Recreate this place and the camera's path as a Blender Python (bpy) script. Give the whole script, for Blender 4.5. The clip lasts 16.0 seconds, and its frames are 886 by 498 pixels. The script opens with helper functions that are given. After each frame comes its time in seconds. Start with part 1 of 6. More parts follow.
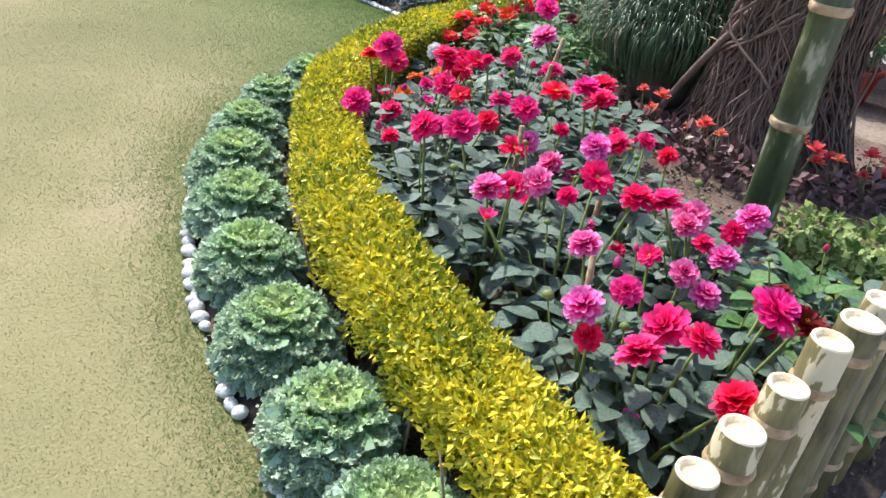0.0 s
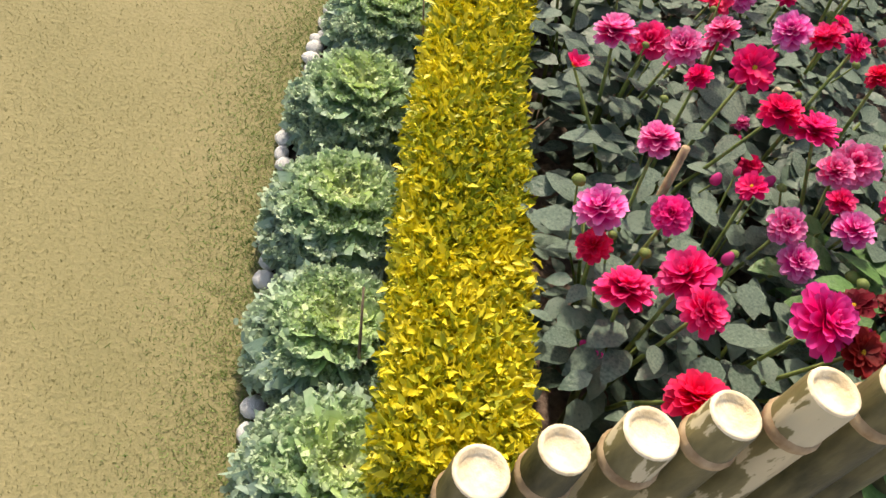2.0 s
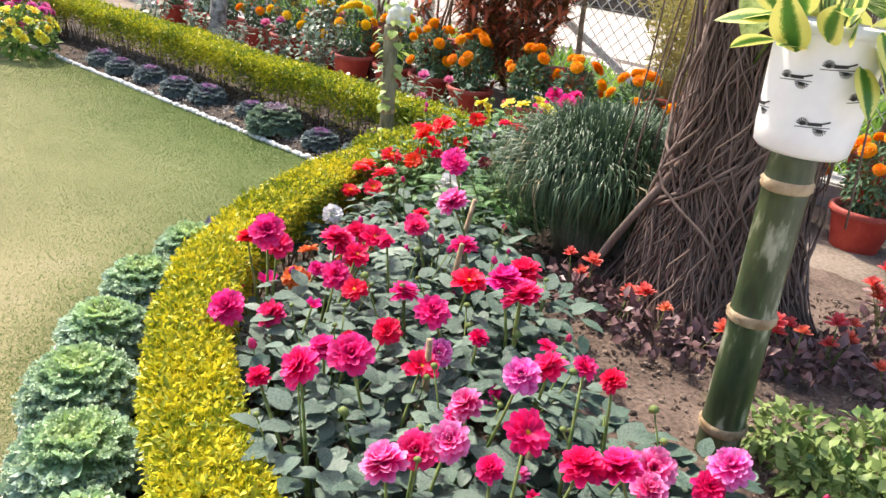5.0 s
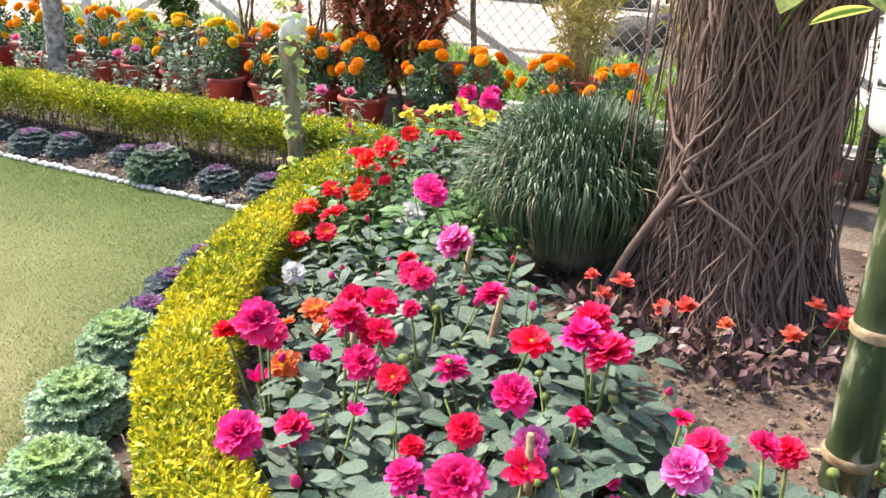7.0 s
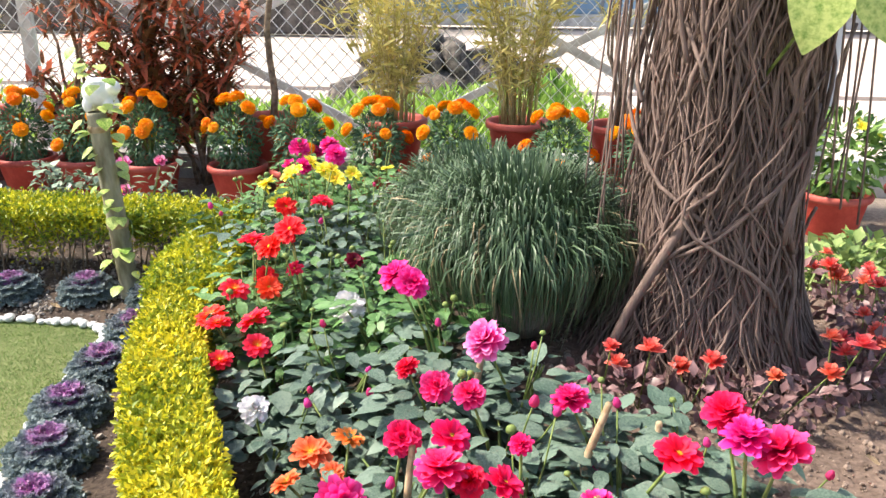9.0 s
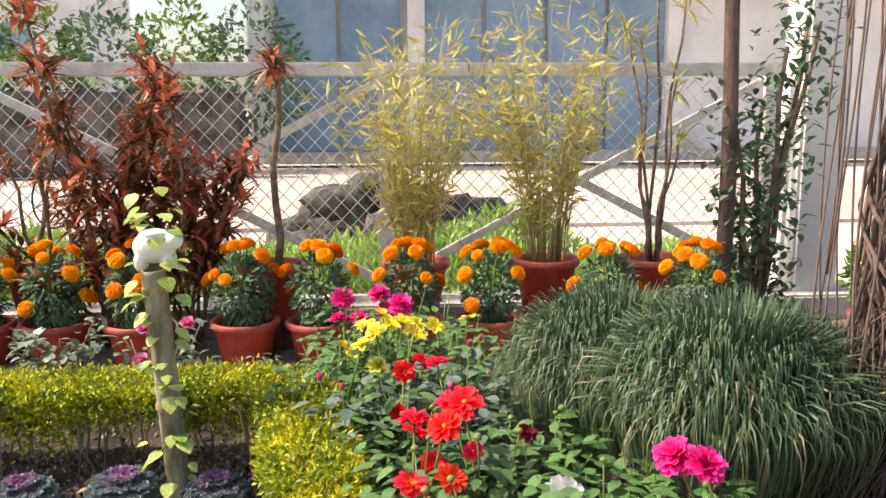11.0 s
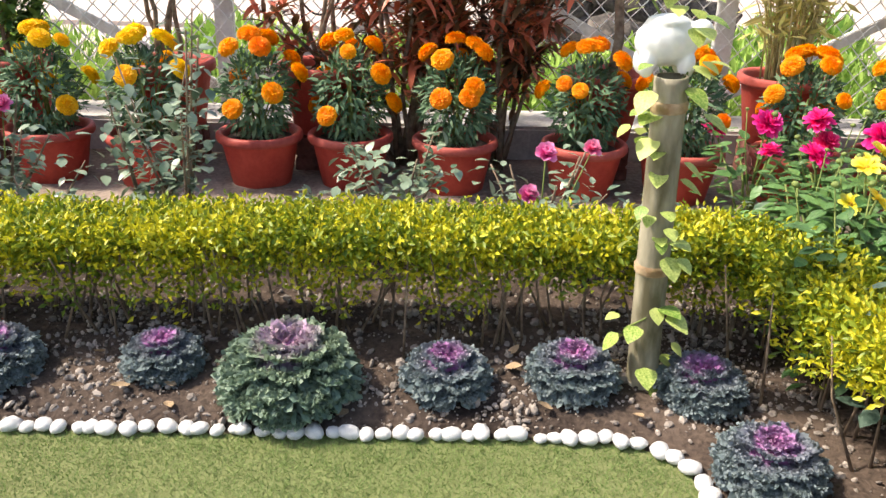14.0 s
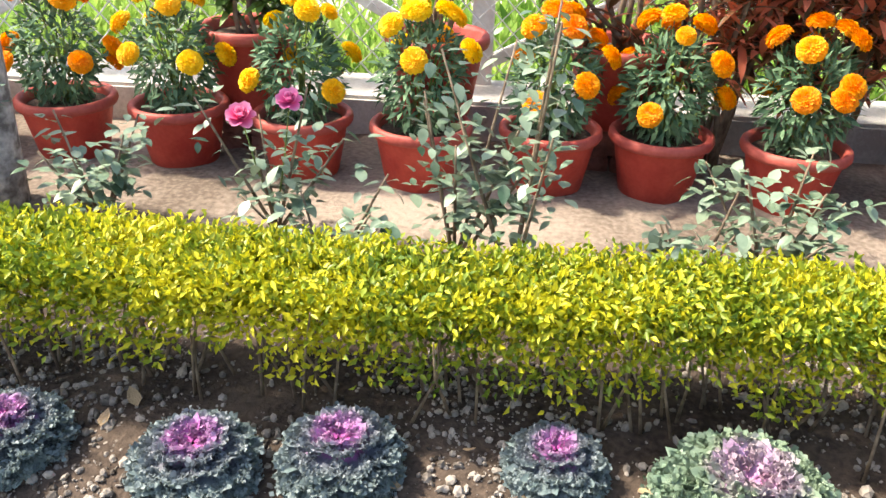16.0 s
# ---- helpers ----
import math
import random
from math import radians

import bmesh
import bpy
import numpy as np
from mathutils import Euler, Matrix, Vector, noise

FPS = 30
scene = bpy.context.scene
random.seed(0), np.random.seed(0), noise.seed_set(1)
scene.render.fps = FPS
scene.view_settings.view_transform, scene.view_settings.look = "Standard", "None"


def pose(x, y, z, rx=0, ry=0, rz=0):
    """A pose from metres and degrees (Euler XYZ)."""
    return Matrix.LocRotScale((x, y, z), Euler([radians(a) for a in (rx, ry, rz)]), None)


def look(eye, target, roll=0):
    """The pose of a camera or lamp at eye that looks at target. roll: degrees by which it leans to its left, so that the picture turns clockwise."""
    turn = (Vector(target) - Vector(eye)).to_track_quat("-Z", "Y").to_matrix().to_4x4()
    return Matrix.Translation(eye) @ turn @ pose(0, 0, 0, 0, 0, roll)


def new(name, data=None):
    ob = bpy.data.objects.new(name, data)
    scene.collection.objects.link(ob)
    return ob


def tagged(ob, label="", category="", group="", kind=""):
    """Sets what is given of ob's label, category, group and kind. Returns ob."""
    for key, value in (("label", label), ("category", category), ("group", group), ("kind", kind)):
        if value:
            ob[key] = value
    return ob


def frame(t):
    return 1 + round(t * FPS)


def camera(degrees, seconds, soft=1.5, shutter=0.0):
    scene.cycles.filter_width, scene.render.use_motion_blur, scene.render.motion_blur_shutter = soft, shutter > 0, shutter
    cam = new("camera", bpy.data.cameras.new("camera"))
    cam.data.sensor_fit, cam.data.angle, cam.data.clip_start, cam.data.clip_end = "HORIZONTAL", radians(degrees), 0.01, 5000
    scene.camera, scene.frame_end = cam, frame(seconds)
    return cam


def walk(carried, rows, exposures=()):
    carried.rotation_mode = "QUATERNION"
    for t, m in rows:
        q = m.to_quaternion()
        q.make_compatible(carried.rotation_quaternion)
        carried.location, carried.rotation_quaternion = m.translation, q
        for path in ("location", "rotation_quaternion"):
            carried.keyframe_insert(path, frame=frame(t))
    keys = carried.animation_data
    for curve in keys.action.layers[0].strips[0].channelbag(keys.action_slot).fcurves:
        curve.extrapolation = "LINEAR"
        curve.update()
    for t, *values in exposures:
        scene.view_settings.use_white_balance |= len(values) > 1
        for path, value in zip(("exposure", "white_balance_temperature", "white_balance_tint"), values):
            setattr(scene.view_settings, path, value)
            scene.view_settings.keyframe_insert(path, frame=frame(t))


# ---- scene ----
cam = camera(56.9, 16.0)
PATH = [
    (0, (3.645, -4.100, 1.390), (2.492, -2.782, 0.424), 10.3),
    (0.5, (3.650, -4.033, 1.375), (2.532, -2.868, 0.195), 17.7),
    (1, (3.644, -3.833, 1.385), (2.640, -2.779, 0.013), 24.3),
    (1.5, (3.660, -3.681, 1.403), (2.652, -2.831, -0.102), 26.7),
    (2, (3.706, -3.530, 1.437), (2.553, -2.869, -0.057), 21.8),
    (2.5, (3.698, -3.430, 1.449), (2.438, -2.677, 0.090), 15.6),
    (3, (3.642, -3.394, 1.476), (2.337, -2.421, 0.315), 12.0),
    (3.5, (3.584, -3.409, 1.485), (2.330, -2.232, 0.464), 10.8),
    (4, (3.479, -3.516, 1.492), (2.345, -2.134, 0.596), 9.1),
    (4.5, (3.397, -3.602, 1.493), (2.321, -2.113, 0.702), 9.0),
    (5, (3.282, -3.609, 1.494), (2.158, -2.129, 0.754), 7.9),
    (5.2, (3.212, -3.595, 1.482), (2.084, -2.115, 0.748), 7.6),
    (7.3, (2.529, -3.457, 1.436), (1.759, -1.761, 0.707), 1.7),
    (7.5, (2.439, -3.430, 1.426), (1.716, -1.715, 0.694), 1.7),
    (8, (2.232, -3.356, 1.441), (1.703, -1.570, 0.713), 2.8),
    (8.5, (1.973, -3.339, 1.446), (1.628, -1.498, 0.746), 1.0),
    (9, (1.754, -3.328, 1.491), (1.578, -1.447, 0.835), 0.3),
    (9.2, (1.679, -3.297, 1.493), (1.567, -1.403, 0.859), 0.4),
    (11.3, (0.548, -2.836, 1.434), (0.727, -0.869, 1.118), -0.3),
    (11.5, (0.434, -2.795, 1.422), (0.581, -0.825, 1.112), -0.6),
    (12, (0.225, -2.660, 1.406), (0.340, -0.688, 1.093), -0.0),
    (12.5, (0.003, -2.540, 1.370), (0.117, -0.579, 0.993), 0.9),
    (13, (-0.207, -2.408, 1.344), (-0.091, -0.472, 0.857), 1.5),
    (13.5, (-0.409, -2.189, 1.283), (-0.334, -0.295, 0.644), 0.8),
    (14, (-0.584, -1.968, 1.260), (-0.559, -0.126, 0.482), 1.6),
    (14.5, (-0.760, -1.803, 1.260), (-0.745, 0.008, 0.411), 1.3),
    (15, (-0.975, -1.643, 1.266), (-0.966, 0.148, 0.375), 1.2),
    (15.5, (-1.207, -1.455, 1.275), (-1.292, 0.316, 0.350), -0.0),
    (16, (-1.467, -1.336, 1.294), (-1.621, 0.429, 0.365), 1.7),
]
walk(cam, [(t, look(eye, target, roll)) for t, eye, target, roll in PATH], [(0.0, 0.76, 6100, 10), (1.0, 0.58, 6700, 12), (2.4, 0.44, 7800, 14), (3.5, 0.88, 7300, 13), (5.0, 1.02, 6700, 11), (7.5, 1.20, 6700, 10), (9.0, 1.22, 6700, 10), (11.5, 0.78, 7400, 15), (12.5, 0.80, 7400, 15), (14.5, 1.10, 6900, 13), (16.0, 1.50, 7000, 10)])

# world and sun
SUN_DIR = Vector((-0.74, 0.10, 0.95)).normalized()
world = bpy.data.worlds.new("sky")
scene.world = world
world.use_nodes = True
wn = world.node_tree
sky = wn.nodes.new("ShaderNodeTexSky")
sky.sky_type = "NISHITA"
sky.sun_disc = False
sky.sun_elevation = math.asin(SUN_DIR.z)
sky.sun_rotation = math.atan2(SUN_DIR.x, SUN_DIR.y)
sky.air_density, sky.dust_density = 1.0, 3.0
wn.links.new(sky.outputs[0], wn.nodes["Background"].inputs[0])
wn.nodes["Background"].inputs[1].default_value = 0.15
sun = new("sun", bpy.data.lights.new("sun", "SUN"))
sun.data.energy, sun.data.angle, sun.data.color = 3.6, radians(4.0), (1.0, 0.93, 0.82)
sun.matrix_world = look(SUN_DIR * 30, (0, 0, 0))

rng = np.random.default_rng(7)

# ------------------------------------------------------------ materials
def mat(name, c1, c2, scale=6.0, rough=0.7, bump=0.2, bump_scale=40.0, c3=None, spec=0.3, metal=0.0,
        island=0.0, objrand=0.0, trans=0.0, stretch=None, detail_mix=0.35, hue=0.0):
    m = bpy.data.materials.new(name)
    m.use_nodes = True
    nt = m.node_tree
    L = nt.links.new
    N = nt.nodes.new
    b = nt.nodes["Principled BSDF"]
    tc = N("ShaderNodeTexCoord")
    co = tc.outputs["Object"]
    if stretch:
        mp = N("ShaderNodeMapping")
        mp.inputs["Scale"].default_value = stretch
        L(co, mp.inputs[0])
        co = mp.outputs[0]
    n1 = N("ShaderNodeTexNoise")
    n1.inputs["Scale"].default_value, n1.inputs["Detail"].default_value = scale, 6
    L(co, n1.inputs["Vector"])
    n2 = N("ShaderNodeTexNoise")
    n2.inputs["Scale"].default_value, n2.inputs["Detail"].default_value = bump_scale, 4
    L(co, n2.inputs["Vector"])
    fac = N("ShaderNodeMath")
    fac.operation = "MULTIPLY_ADD"
    L(n2.outputs[0], fac.inputs[0])
    fac.inputs[1].default_value = detail_mix
    L(n1.outputs[0], fac.inputs[2])
    out = fac.outputs[0]
    base = 0.5 + 0.5 * detail_mix
    if island or objrand:
        src = N("ShaderNodeNewGeometry").outputs["Random Per Island"] if island else N("ShaderNodeObjectInfo").outputs["Random"]
        ad = N("ShaderNodeMath")
        ad.operation = "MULTIPLY_ADD"
        L(src, ad.inputs[0])
        ad.inputs[1].default_value = island or objrand
        L(out, ad.inputs[2])
        out = ad.outputs[0]
        base += 0.5 * (island or objrand)
    spread = 0.16 + 0.35 * (island or objrand)
    r = N("ShaderNodeValToRGB")
    r.color_ramp.elements[0].position = max(0.0, base - spread)
    r.color_ramp.elements[1].position = min(1.0, base + spread)
    r.color_ramp.elements[0].color = (*c1, 1)
    r.color_ramp.elements[1].color = (*c2, 1)
    if c3:
        e = r.color_ramp.elements.new(min(0.99, base + 0.3 * spread))
        e.color = (*c3, 1)
    L(out, r.inputs[0])
    L(r.outputs[0], b.inputs["Base Color"])
    b.inputs["Roughness"].default_value = rough
    b.inputs["Metallic"].default_value = metal
    b.inputs["Specular IOR Level"].default_value = spec
    if bump:
        bp = N("ShaderNodeBump")
        bp.inputs["Strength"].default_value = bump
        bp.inputs["Distance"].default_value = 0.01
        L(n2.outputs[0], bp.inputs["Height"])
        L(bp.outputs[0], b.inputs["Normal"])
    if trans:
        tr = N("ShaderNodeBsdfTranslucent")
        L(r.outputs[0], tr.inputs[0])
        mx = N("ShaderNodeMixShader")
        mx.inputs[0].default_value = trans
        L(b.outputs[0], mx.inputs[1])
        L(tr.outputs[0], mx.inputs[2])
        L(mx.outputs[0], nt.nodes["Material Output"].inputs[0])
    return m


def lush_corner(m, green, most):
    """Fresher grass in the watered corner of the lawn, fading out over two metres."""
    nt = m.node_tree
    L, N = nt.links.new, nt.nodes.new
    ramp = next(n for n in nt.nodes if n.type == "VALTORGB")
    mp = N("ShaderNodeMapping")
    mp.inputs["Location"].default_value = (0.33, 0.4, 0)
    mp.inputs["Scale"].default_value = (0.55, 1, 0)
    L(N("ShaderNodeTexCoord").outputs["Object"], mp.inputs[0])
    nz = N("ShaderNodeTexNoise")
    nz.inputs["Scale"].default_value, nz.inputs["Detail"].default_value = 3.0, 5
    add2 = N("ShaderNodeVectorMath")
    add2.operation = "LENGTH"
    L(mp.outputs[0], add2.inputs[0])
    wob = N("ShaderNodeMath")
    wob.operation = "ADD"
    L(add2.outputs["Value"], wob.inputs[0])
    L(nz.outputs[0], wob.inputs[1])
    rng_ = N("ShaderNodeMapRange")
    L(wob.outputs[0], rng_.inputs[0])
    rng_.inputs[1].default_value, rng_.inputs[2].default_value = 0.7, 2.6
    rng_.inputs[3].default_value, rng_.inputs[4].default_value = most, 0.0
    mix = N("ShaderNodeMix")
    mix.data_type = "RGBA"
    L(rng_.outputs[0], mix.inputs[0])
    L(ramp.outputs[0], mix.inputs[6])
    mix.inputs[7].default_value = (*green, 1)
    for link in list(ramp.outputs[0].links):
        if link.to_node != mix:
            L(mix.outputs[2], link.to_socket)


def petal_mat(name, inner, outer, tip, trans=0.38, var=0.25):
    """Colour along the petal from its uv, a little different from island to island."""
    m = bpy.data.materials.new(name)
    m.use_nodes = True
    nt = m.node_tree
    L, N = nt.links.new, nt.nodes.new
    b = nt.nodes["Principled BSDF"]
    uv = N("ShaderNodeUVMap")
    sep = N("ShaderNodeSeparateXYZ")
    L(uv.outputs[0], sep.inputs[0])
    r = N("ShaderNodeValToRGB")
    e = r.color_ramp.elements
    e[0].position, e[0].color = 0.0, (*inner, 1)
    e[1].position, e[1].color = 1.0, (*tip, 1)
    k = e.new(0.55)
    k.color = (*outer, 1)
    L(sep.outputs[1], r.inputs[0])
    hs = N("ShaderNodeHueSaturation")
    ma = N("ShaderNodeMath")
    ma.operation = "MULTIPLY_ADD"
    L(N("ShaderNodeNewGeometry").outputs["Random Per Island"], ma.inputs[0])
    ma.inputs[1].default_value, ma.inputs[2].default_value = var * 2, 1 - var
    L(ma.outputs[0], hs.inputs["Value"])
    ob = N("ShaderNodeMath")
    ob.operation = "MULTIPLY_ADD"
    L(N("ShaderNodeObjectInfo").outputs["Random"], ob.inputs[0])
    ob.inputs[1].default_value, ob.inputs[2].default_value = 0.03, 0.485
    L(ob.outputs[0], hs.inputs["Hue"])
    L(r.outputs[0], hs.inputs["Color"])
    L(hs.outputs[0], b.inputs["Base Color"])
    b.inputs["Roughness"].default_value = 0.55
    b.inputs["Specular IOR Level"].default_value = 0.25
    tr = N("ShaderNodeBsdfTranslucent")
    L(hs.outputs[0], tr.inputs[0])
    mx = N("ShaderNodeMixShader")
    mx.inputs[0].default_value = trans
    L(b.outputs[0], mx.inputs[1])
    L(tr.outputs[0], mx.inputs[2])
    L(mx.outputs[0], nt.nodes["Material Output"].inputs[0])
    return m


def radial_mat(name, stops, radius, rim):
    """Colour by distance from the plant's axis, with pale frills at the leaf margin (uv)."""
    m = bpy.data.materials.new(name)
    m.use_nodes = True
    nt = m.node_tree
    L, N = nt.links.new, nt.nodes.new
    b = nt.nodes["Principled BSDF"]
    tc = N("ShaderNodeTexCoord")
    sep = N("ShaderNodeSeparateXYZ")
    L(tc.outputs["Object"], sep.inputs[0])
    cx = N("ShaderNodeCombineXYZ")
    L(sep.outputs[0], cx.inputs[0])
    L(sep.outputs[1], cx.inputs[1])
    ln = N("ShaderNodeVectorMath")
    ln.operation = "LENGTH"
    L(cx.outputs[0], ln.inputs[0])
    nz = N("ShaderNodeTexNoise")
    nz.inputs["Scale"].default_value = 14
    L(tc.outputs["Object"], nz.inputs["Vector"])
    ma = N("ShaderNodeMath")
    ma.operation = "MULTIPLY_ADD"
    L(ln.outputs["Value"], ma.inputs[0])
    ma.inputs[1].default_value = 1 / radius
    m2 = N("ShaderNodeMath")
    m2.operation = "MULTIPLY_ADD"
    L(nz.outputs[0], m2.inputs[0])
    m2.inputs[1].default_value, m2.inputs[2].default_value = 0.5, -0.25
    L(m2.outputs[0], ma.inputs[2])
    r = N("ShaderNodeValToRGB")
    e = r.color_ramp.elements
    e[0].position, e[0].color = stops[0][0], (*stops[0][1], 1)
    e[1].position, e[1].color = stops[-1][0], (*stops[-1][1], 1)
    for p, c in stops[1:-1]:
        k = e.new(p)
        k.color = (*c, 1)
    L(ma.outputs[0], r.inputs[0])
    uv = N("ShaderNodeUVMap")
    s2 = N("ShaderNodeSeparateXYZ")
    L(uv.outputs[0], s2.inputs[0])
    rr = N("ShaderNodeValToRGB")
    rr.color_ramp.elements[0].position, rr.color_ramp.elements[0].color = 0.72, (0, 0, 0, 1)
    rr.color_ramp.elements[1].position, rr.color_ramp.elements[1].color = 1.0, (1, 1, 1, 1)
    L(s2.outputs[1], rr.inputs[0])
    mu = N("ShaderNodeMath")
    mu.operation = "MULTIPLY"
    L(rr.outputs[0], mu.inputs[0])
    mu.inputs[1].default_value = rim[1]
    mix = N("ShaderNodeMix")
    mix.data_type = "RGBA"
    L(mu.outputs[0], mix.inputs[0])
    L(r.outputs[0], mix.inputs[6])
    mix.inputs[7].default_value = (*rim[0], 1)
    L(mix.outputs[2], b.inputs["Base Color"])
    b.inputs["Roughness"].default_value = 0.5
    tr = N("ShaderNodeBsdfTranslucent")
    L(mix.outputs[2], tr.inputs[0])
    ms = N("ShaderNodeMixShader")
    ms.inputs[0].default_value = 0.3
    L(b.outputs[0], ms.inputs[1])
    L(tr.outputs[0], ms.inputs[2])
    L(ms.outputs[0], nt.nodes["Material Output"].inputs[0])
    n3 = N("ShaderNodeTexNoise")
    n3.inputs["Scale"].default_value = 160
    L(tc.outputs["Object"], n3.inputs["Vector"])
    bp = N("ShaderNodeBump")
    bp.inputs["Strength"].default_value, bp.inputs["Distance"].default_value = 0.5, 0.004
    L(n3.outputs[0], bp.inputs["Height"])
    L(bp.outputs[0], b.inputs["Normal"])
    return m


M_LAWN = mat("lawn_soil", (0.20, 0.188, 0.09), (0.315, 0.272, 0.16), scale=0.9, rough=0.95, bump=0.5, bump_scale=90, c3=(0.26, 0.235, 0.12))
M_BLADE = mat("grass_blade", (0.19, 0.19, 0.08), (0.41, 0.355, 0.21), scale=0.9, rough=0.7, bump=0, bump_scale=6, island=0.28, trans=0.3, c3=(0.285, 0.26, 0.125), detail_mix=0.5)
lush_corner(M_LAWN, (0.125, 0.165, 0.055), 0.8)
lush_corner(M_BLADE, (0.155, 0.205, 0.070), 0.8)
M_EDGE = mat("edge_grass", (0.080, 0.160, 0.034), (0.215, 0.310, 0.095), scale=4, rough=0.6, bump=0, island=0.4, trans=0.25)
M_SOIL = mat("soil", (0.026, 0.018, 0.014), (0.098, 0.072, 0.055), scale=3.0, rough=0.95, bump=0.9, bump_scale=60, detail_mix=0.6)
M_CLOD = mat("soil_clod", (0.035, 0.027, 0.021), (0.34, 0.30, 0.26), scale=12, rough=0.95, bump=0.6, bump_scale=80, island=0.5)
M_BARE = mat("bare_soil", (0.070, 0.048, 0.037), (0.205, 0.148, 0.118), scale=2.5, rough=0.95, bump=0.9, bump_scale=55, detail_mix=0.6)
M_CRUMB = mat("soil_crumb", (0.09, 0.064, 0.050), (0.27, 0.205, 0.165), scale=12, rough=0.95, bump=0.6, bump_scale=80, island=0.5)
M_DIRT = mat("yard_ground", (0.115, 0.088, 0.067), (0.32, 0.26, 0.21), scale=1.4, rough=0.95, bump=0.6, bump_scale=50, detail_mix=0.5)
M_ROAD = mat("dusty_road", (0.42, 0.35, 0.30), (0.60, 0.52, 0.46), scale=0.3, rough=0.95, bump=0.3, bump_scale=20)
M_CONC = mat("concrete", (0.36, 0.34, 0.31), (0.62, 0.60, 0.56), scale=4, rough=0.9, bump=0.5, bump_scale=70)
M_WHITE = mat("white_stone", (0.62, 0.62, 0.60), (0.88, 0.88, 0.86), scale=14, rough=0.75, bump=0.5, bump_scale=50)
M_HEDGE = mat("hedge_leaf", (0.15, 0.22, 0.016), (0.80, 0.70, 0.045), scale=4.0, rough=0.45, bump=0, bump_scale=60, island=0.6, trans=0.25, c3=(0.46, 0.47, 0.03), spec=0.4)
M_HEDGE2 = mat("hedge_leaf_green", (0.09, 0.17, 0.015), (0.62, 0.58, 0.03), scale=4.0, rough=0.45, bump=0, bump_scale=60, island=0.55, trans=0.3, c3=(0.36, 0.42, 0.03), spec=0.4)
M_TWIG = mat("twig", (0.13, 0.09, 0.06), (0.30, 0.23, 0.16), scale=20, rough=0.9, bump=0.5)
M_STEM = mat("green_stem", (0.09, 0.14, 0.03), (0.22, 0.28, 0.08), scale=20, rough=0.6, bump=0.1)
M_DLEAF = mat("dahlia_leaf", (0.030, 0.072, 0.050), (0.145, 0.215, 0.160), scale=14, rough=0.48, bump=0.35, bump_scale=110, objrand=0.35, spec=0.5, trans=0.12)
M_DLEAF2 = mat("dahlia_leaf_light", (0.03, 0.10, 0.022), (0.13, 0.27, 0.08), scale=14, rough=0.4, bump=0.35, bump_scale=110, objrand=0.35, spec=0.5, trans=0.15)
M_MLEAF = mat("marigold_leaf", (0.026, 0.072, 0.036), (0.125, 0.220, 0.115), scale=18, rough=0.6, bump=0, island=0.5, trans=0.12)
M_RLEAF = mat("rose_leaf", (0.06, 0.12, 0.07), (0.24, 0.32, 0.22), scale=14, rough=0.35, bump=0.2, island=0.5, spec=0.6, trans=0.12)
M_PLEAF = mat("purple_leaf", (0.05, 0.03, 0.032), (0.24, 0.14, 0.14), scale=14, rough=0.4, bump=0.2, island=0.5)
M_GLEAF = mat("green_leaf", (0.03, 0.09, 0.018), (0.18, 0.30, 0.07), scale=14, rough=0.5, bump=0.1, island=0.5, trans=0.2)
M_BLEAF = mat("bamboo_leaf", (0.26, 0.26, 0.05), (0.66, 0.58, 0.20), scale=8, rough=0.55, bump=0, island=0.5, trans=0.3)
M_CLEAF = mat("croton_leaf", (0.075, 0.045, 0.02), (0.64, 0.18, 0.10), scale=8, rough=0.4, bump=0, island=0.6, trans=0.25, c3=(0.24, 0.105, 0.045))
M_WEED = mat("weed", (0.10, 0.24, 0.03), (0.42, 0.60, 0.14), scale=3, rough=0.6, bump=0, island=0.5, trans=0.3)
M_TUFT = mat("tuft_blade", (0.010, 0.034, 0.015), (0.090, 0.148, 0.074), scale=9, rough=0.45, bump=0, island=0.55, trans=0.12, spec=0.4)
M_TUFTDRY = mat("tuft_dry", (0.12, 0.10, 0.05), (0.32, 0.26, 0.15), scale=9, rough=0.6, bump=0, island=0.55)
M_BARK = mat("root_bark", (0.05, 0.032, 0.026), (0.18, 0.12, 0.10), scale=14, rough=0.9, bump=0.8, bump_scale=90, stretch=(1, 1, 0.25))
M_ROOT = mat("aerial_root", (0.032, 0.021, 0.017), (0.20, 0.142, 0.118), scale=10, rough=0.85, bump=0.5, bump_scale=120, island=0.5, stretch=(1, 1, 0.3))
M_GREYBARK = mat("grey_bark", (0.16, 0.14, 0.13), (0.55, 0.52, 0.50), scale=22, rough=0.9, bump=0.8, bump_scale=60)
M_BAMBOO = mat("green_bamboo", (0.02, 0.036, 0.016), (0.34, 0.35, 0.25), scale=17, rough=0.35, bump=0.15, bump_scale=60, stretch=(1, 1, 0.3), c3=(0.055, 0.078, 0.032), spec=0.5)
M_STAKE = mat("cut_bamboo", (0.05, 0.05, 0.022), (0.55, 0.49, 0.33), scale=11, rough=0.42, bump=0.25, bump_scale=55, stretch=(1, 1, 0.3), c3=(0.20, 0.175, 0.08), objrand=0.3, detail_mix=0.5)
M_CUT = mat("bamboo_cut", (0.72, 0.58, 0.36), (0.90, 0.82, 0.62), scale=20, rough=0.7, bump=0.3, bump_scale=120)
M_NODE = mat("bamboo_node", (0.26, 0.17, 0.09), (0.50, 0.38, 0.24), scale=30, rough=0.7, bump=0.4)
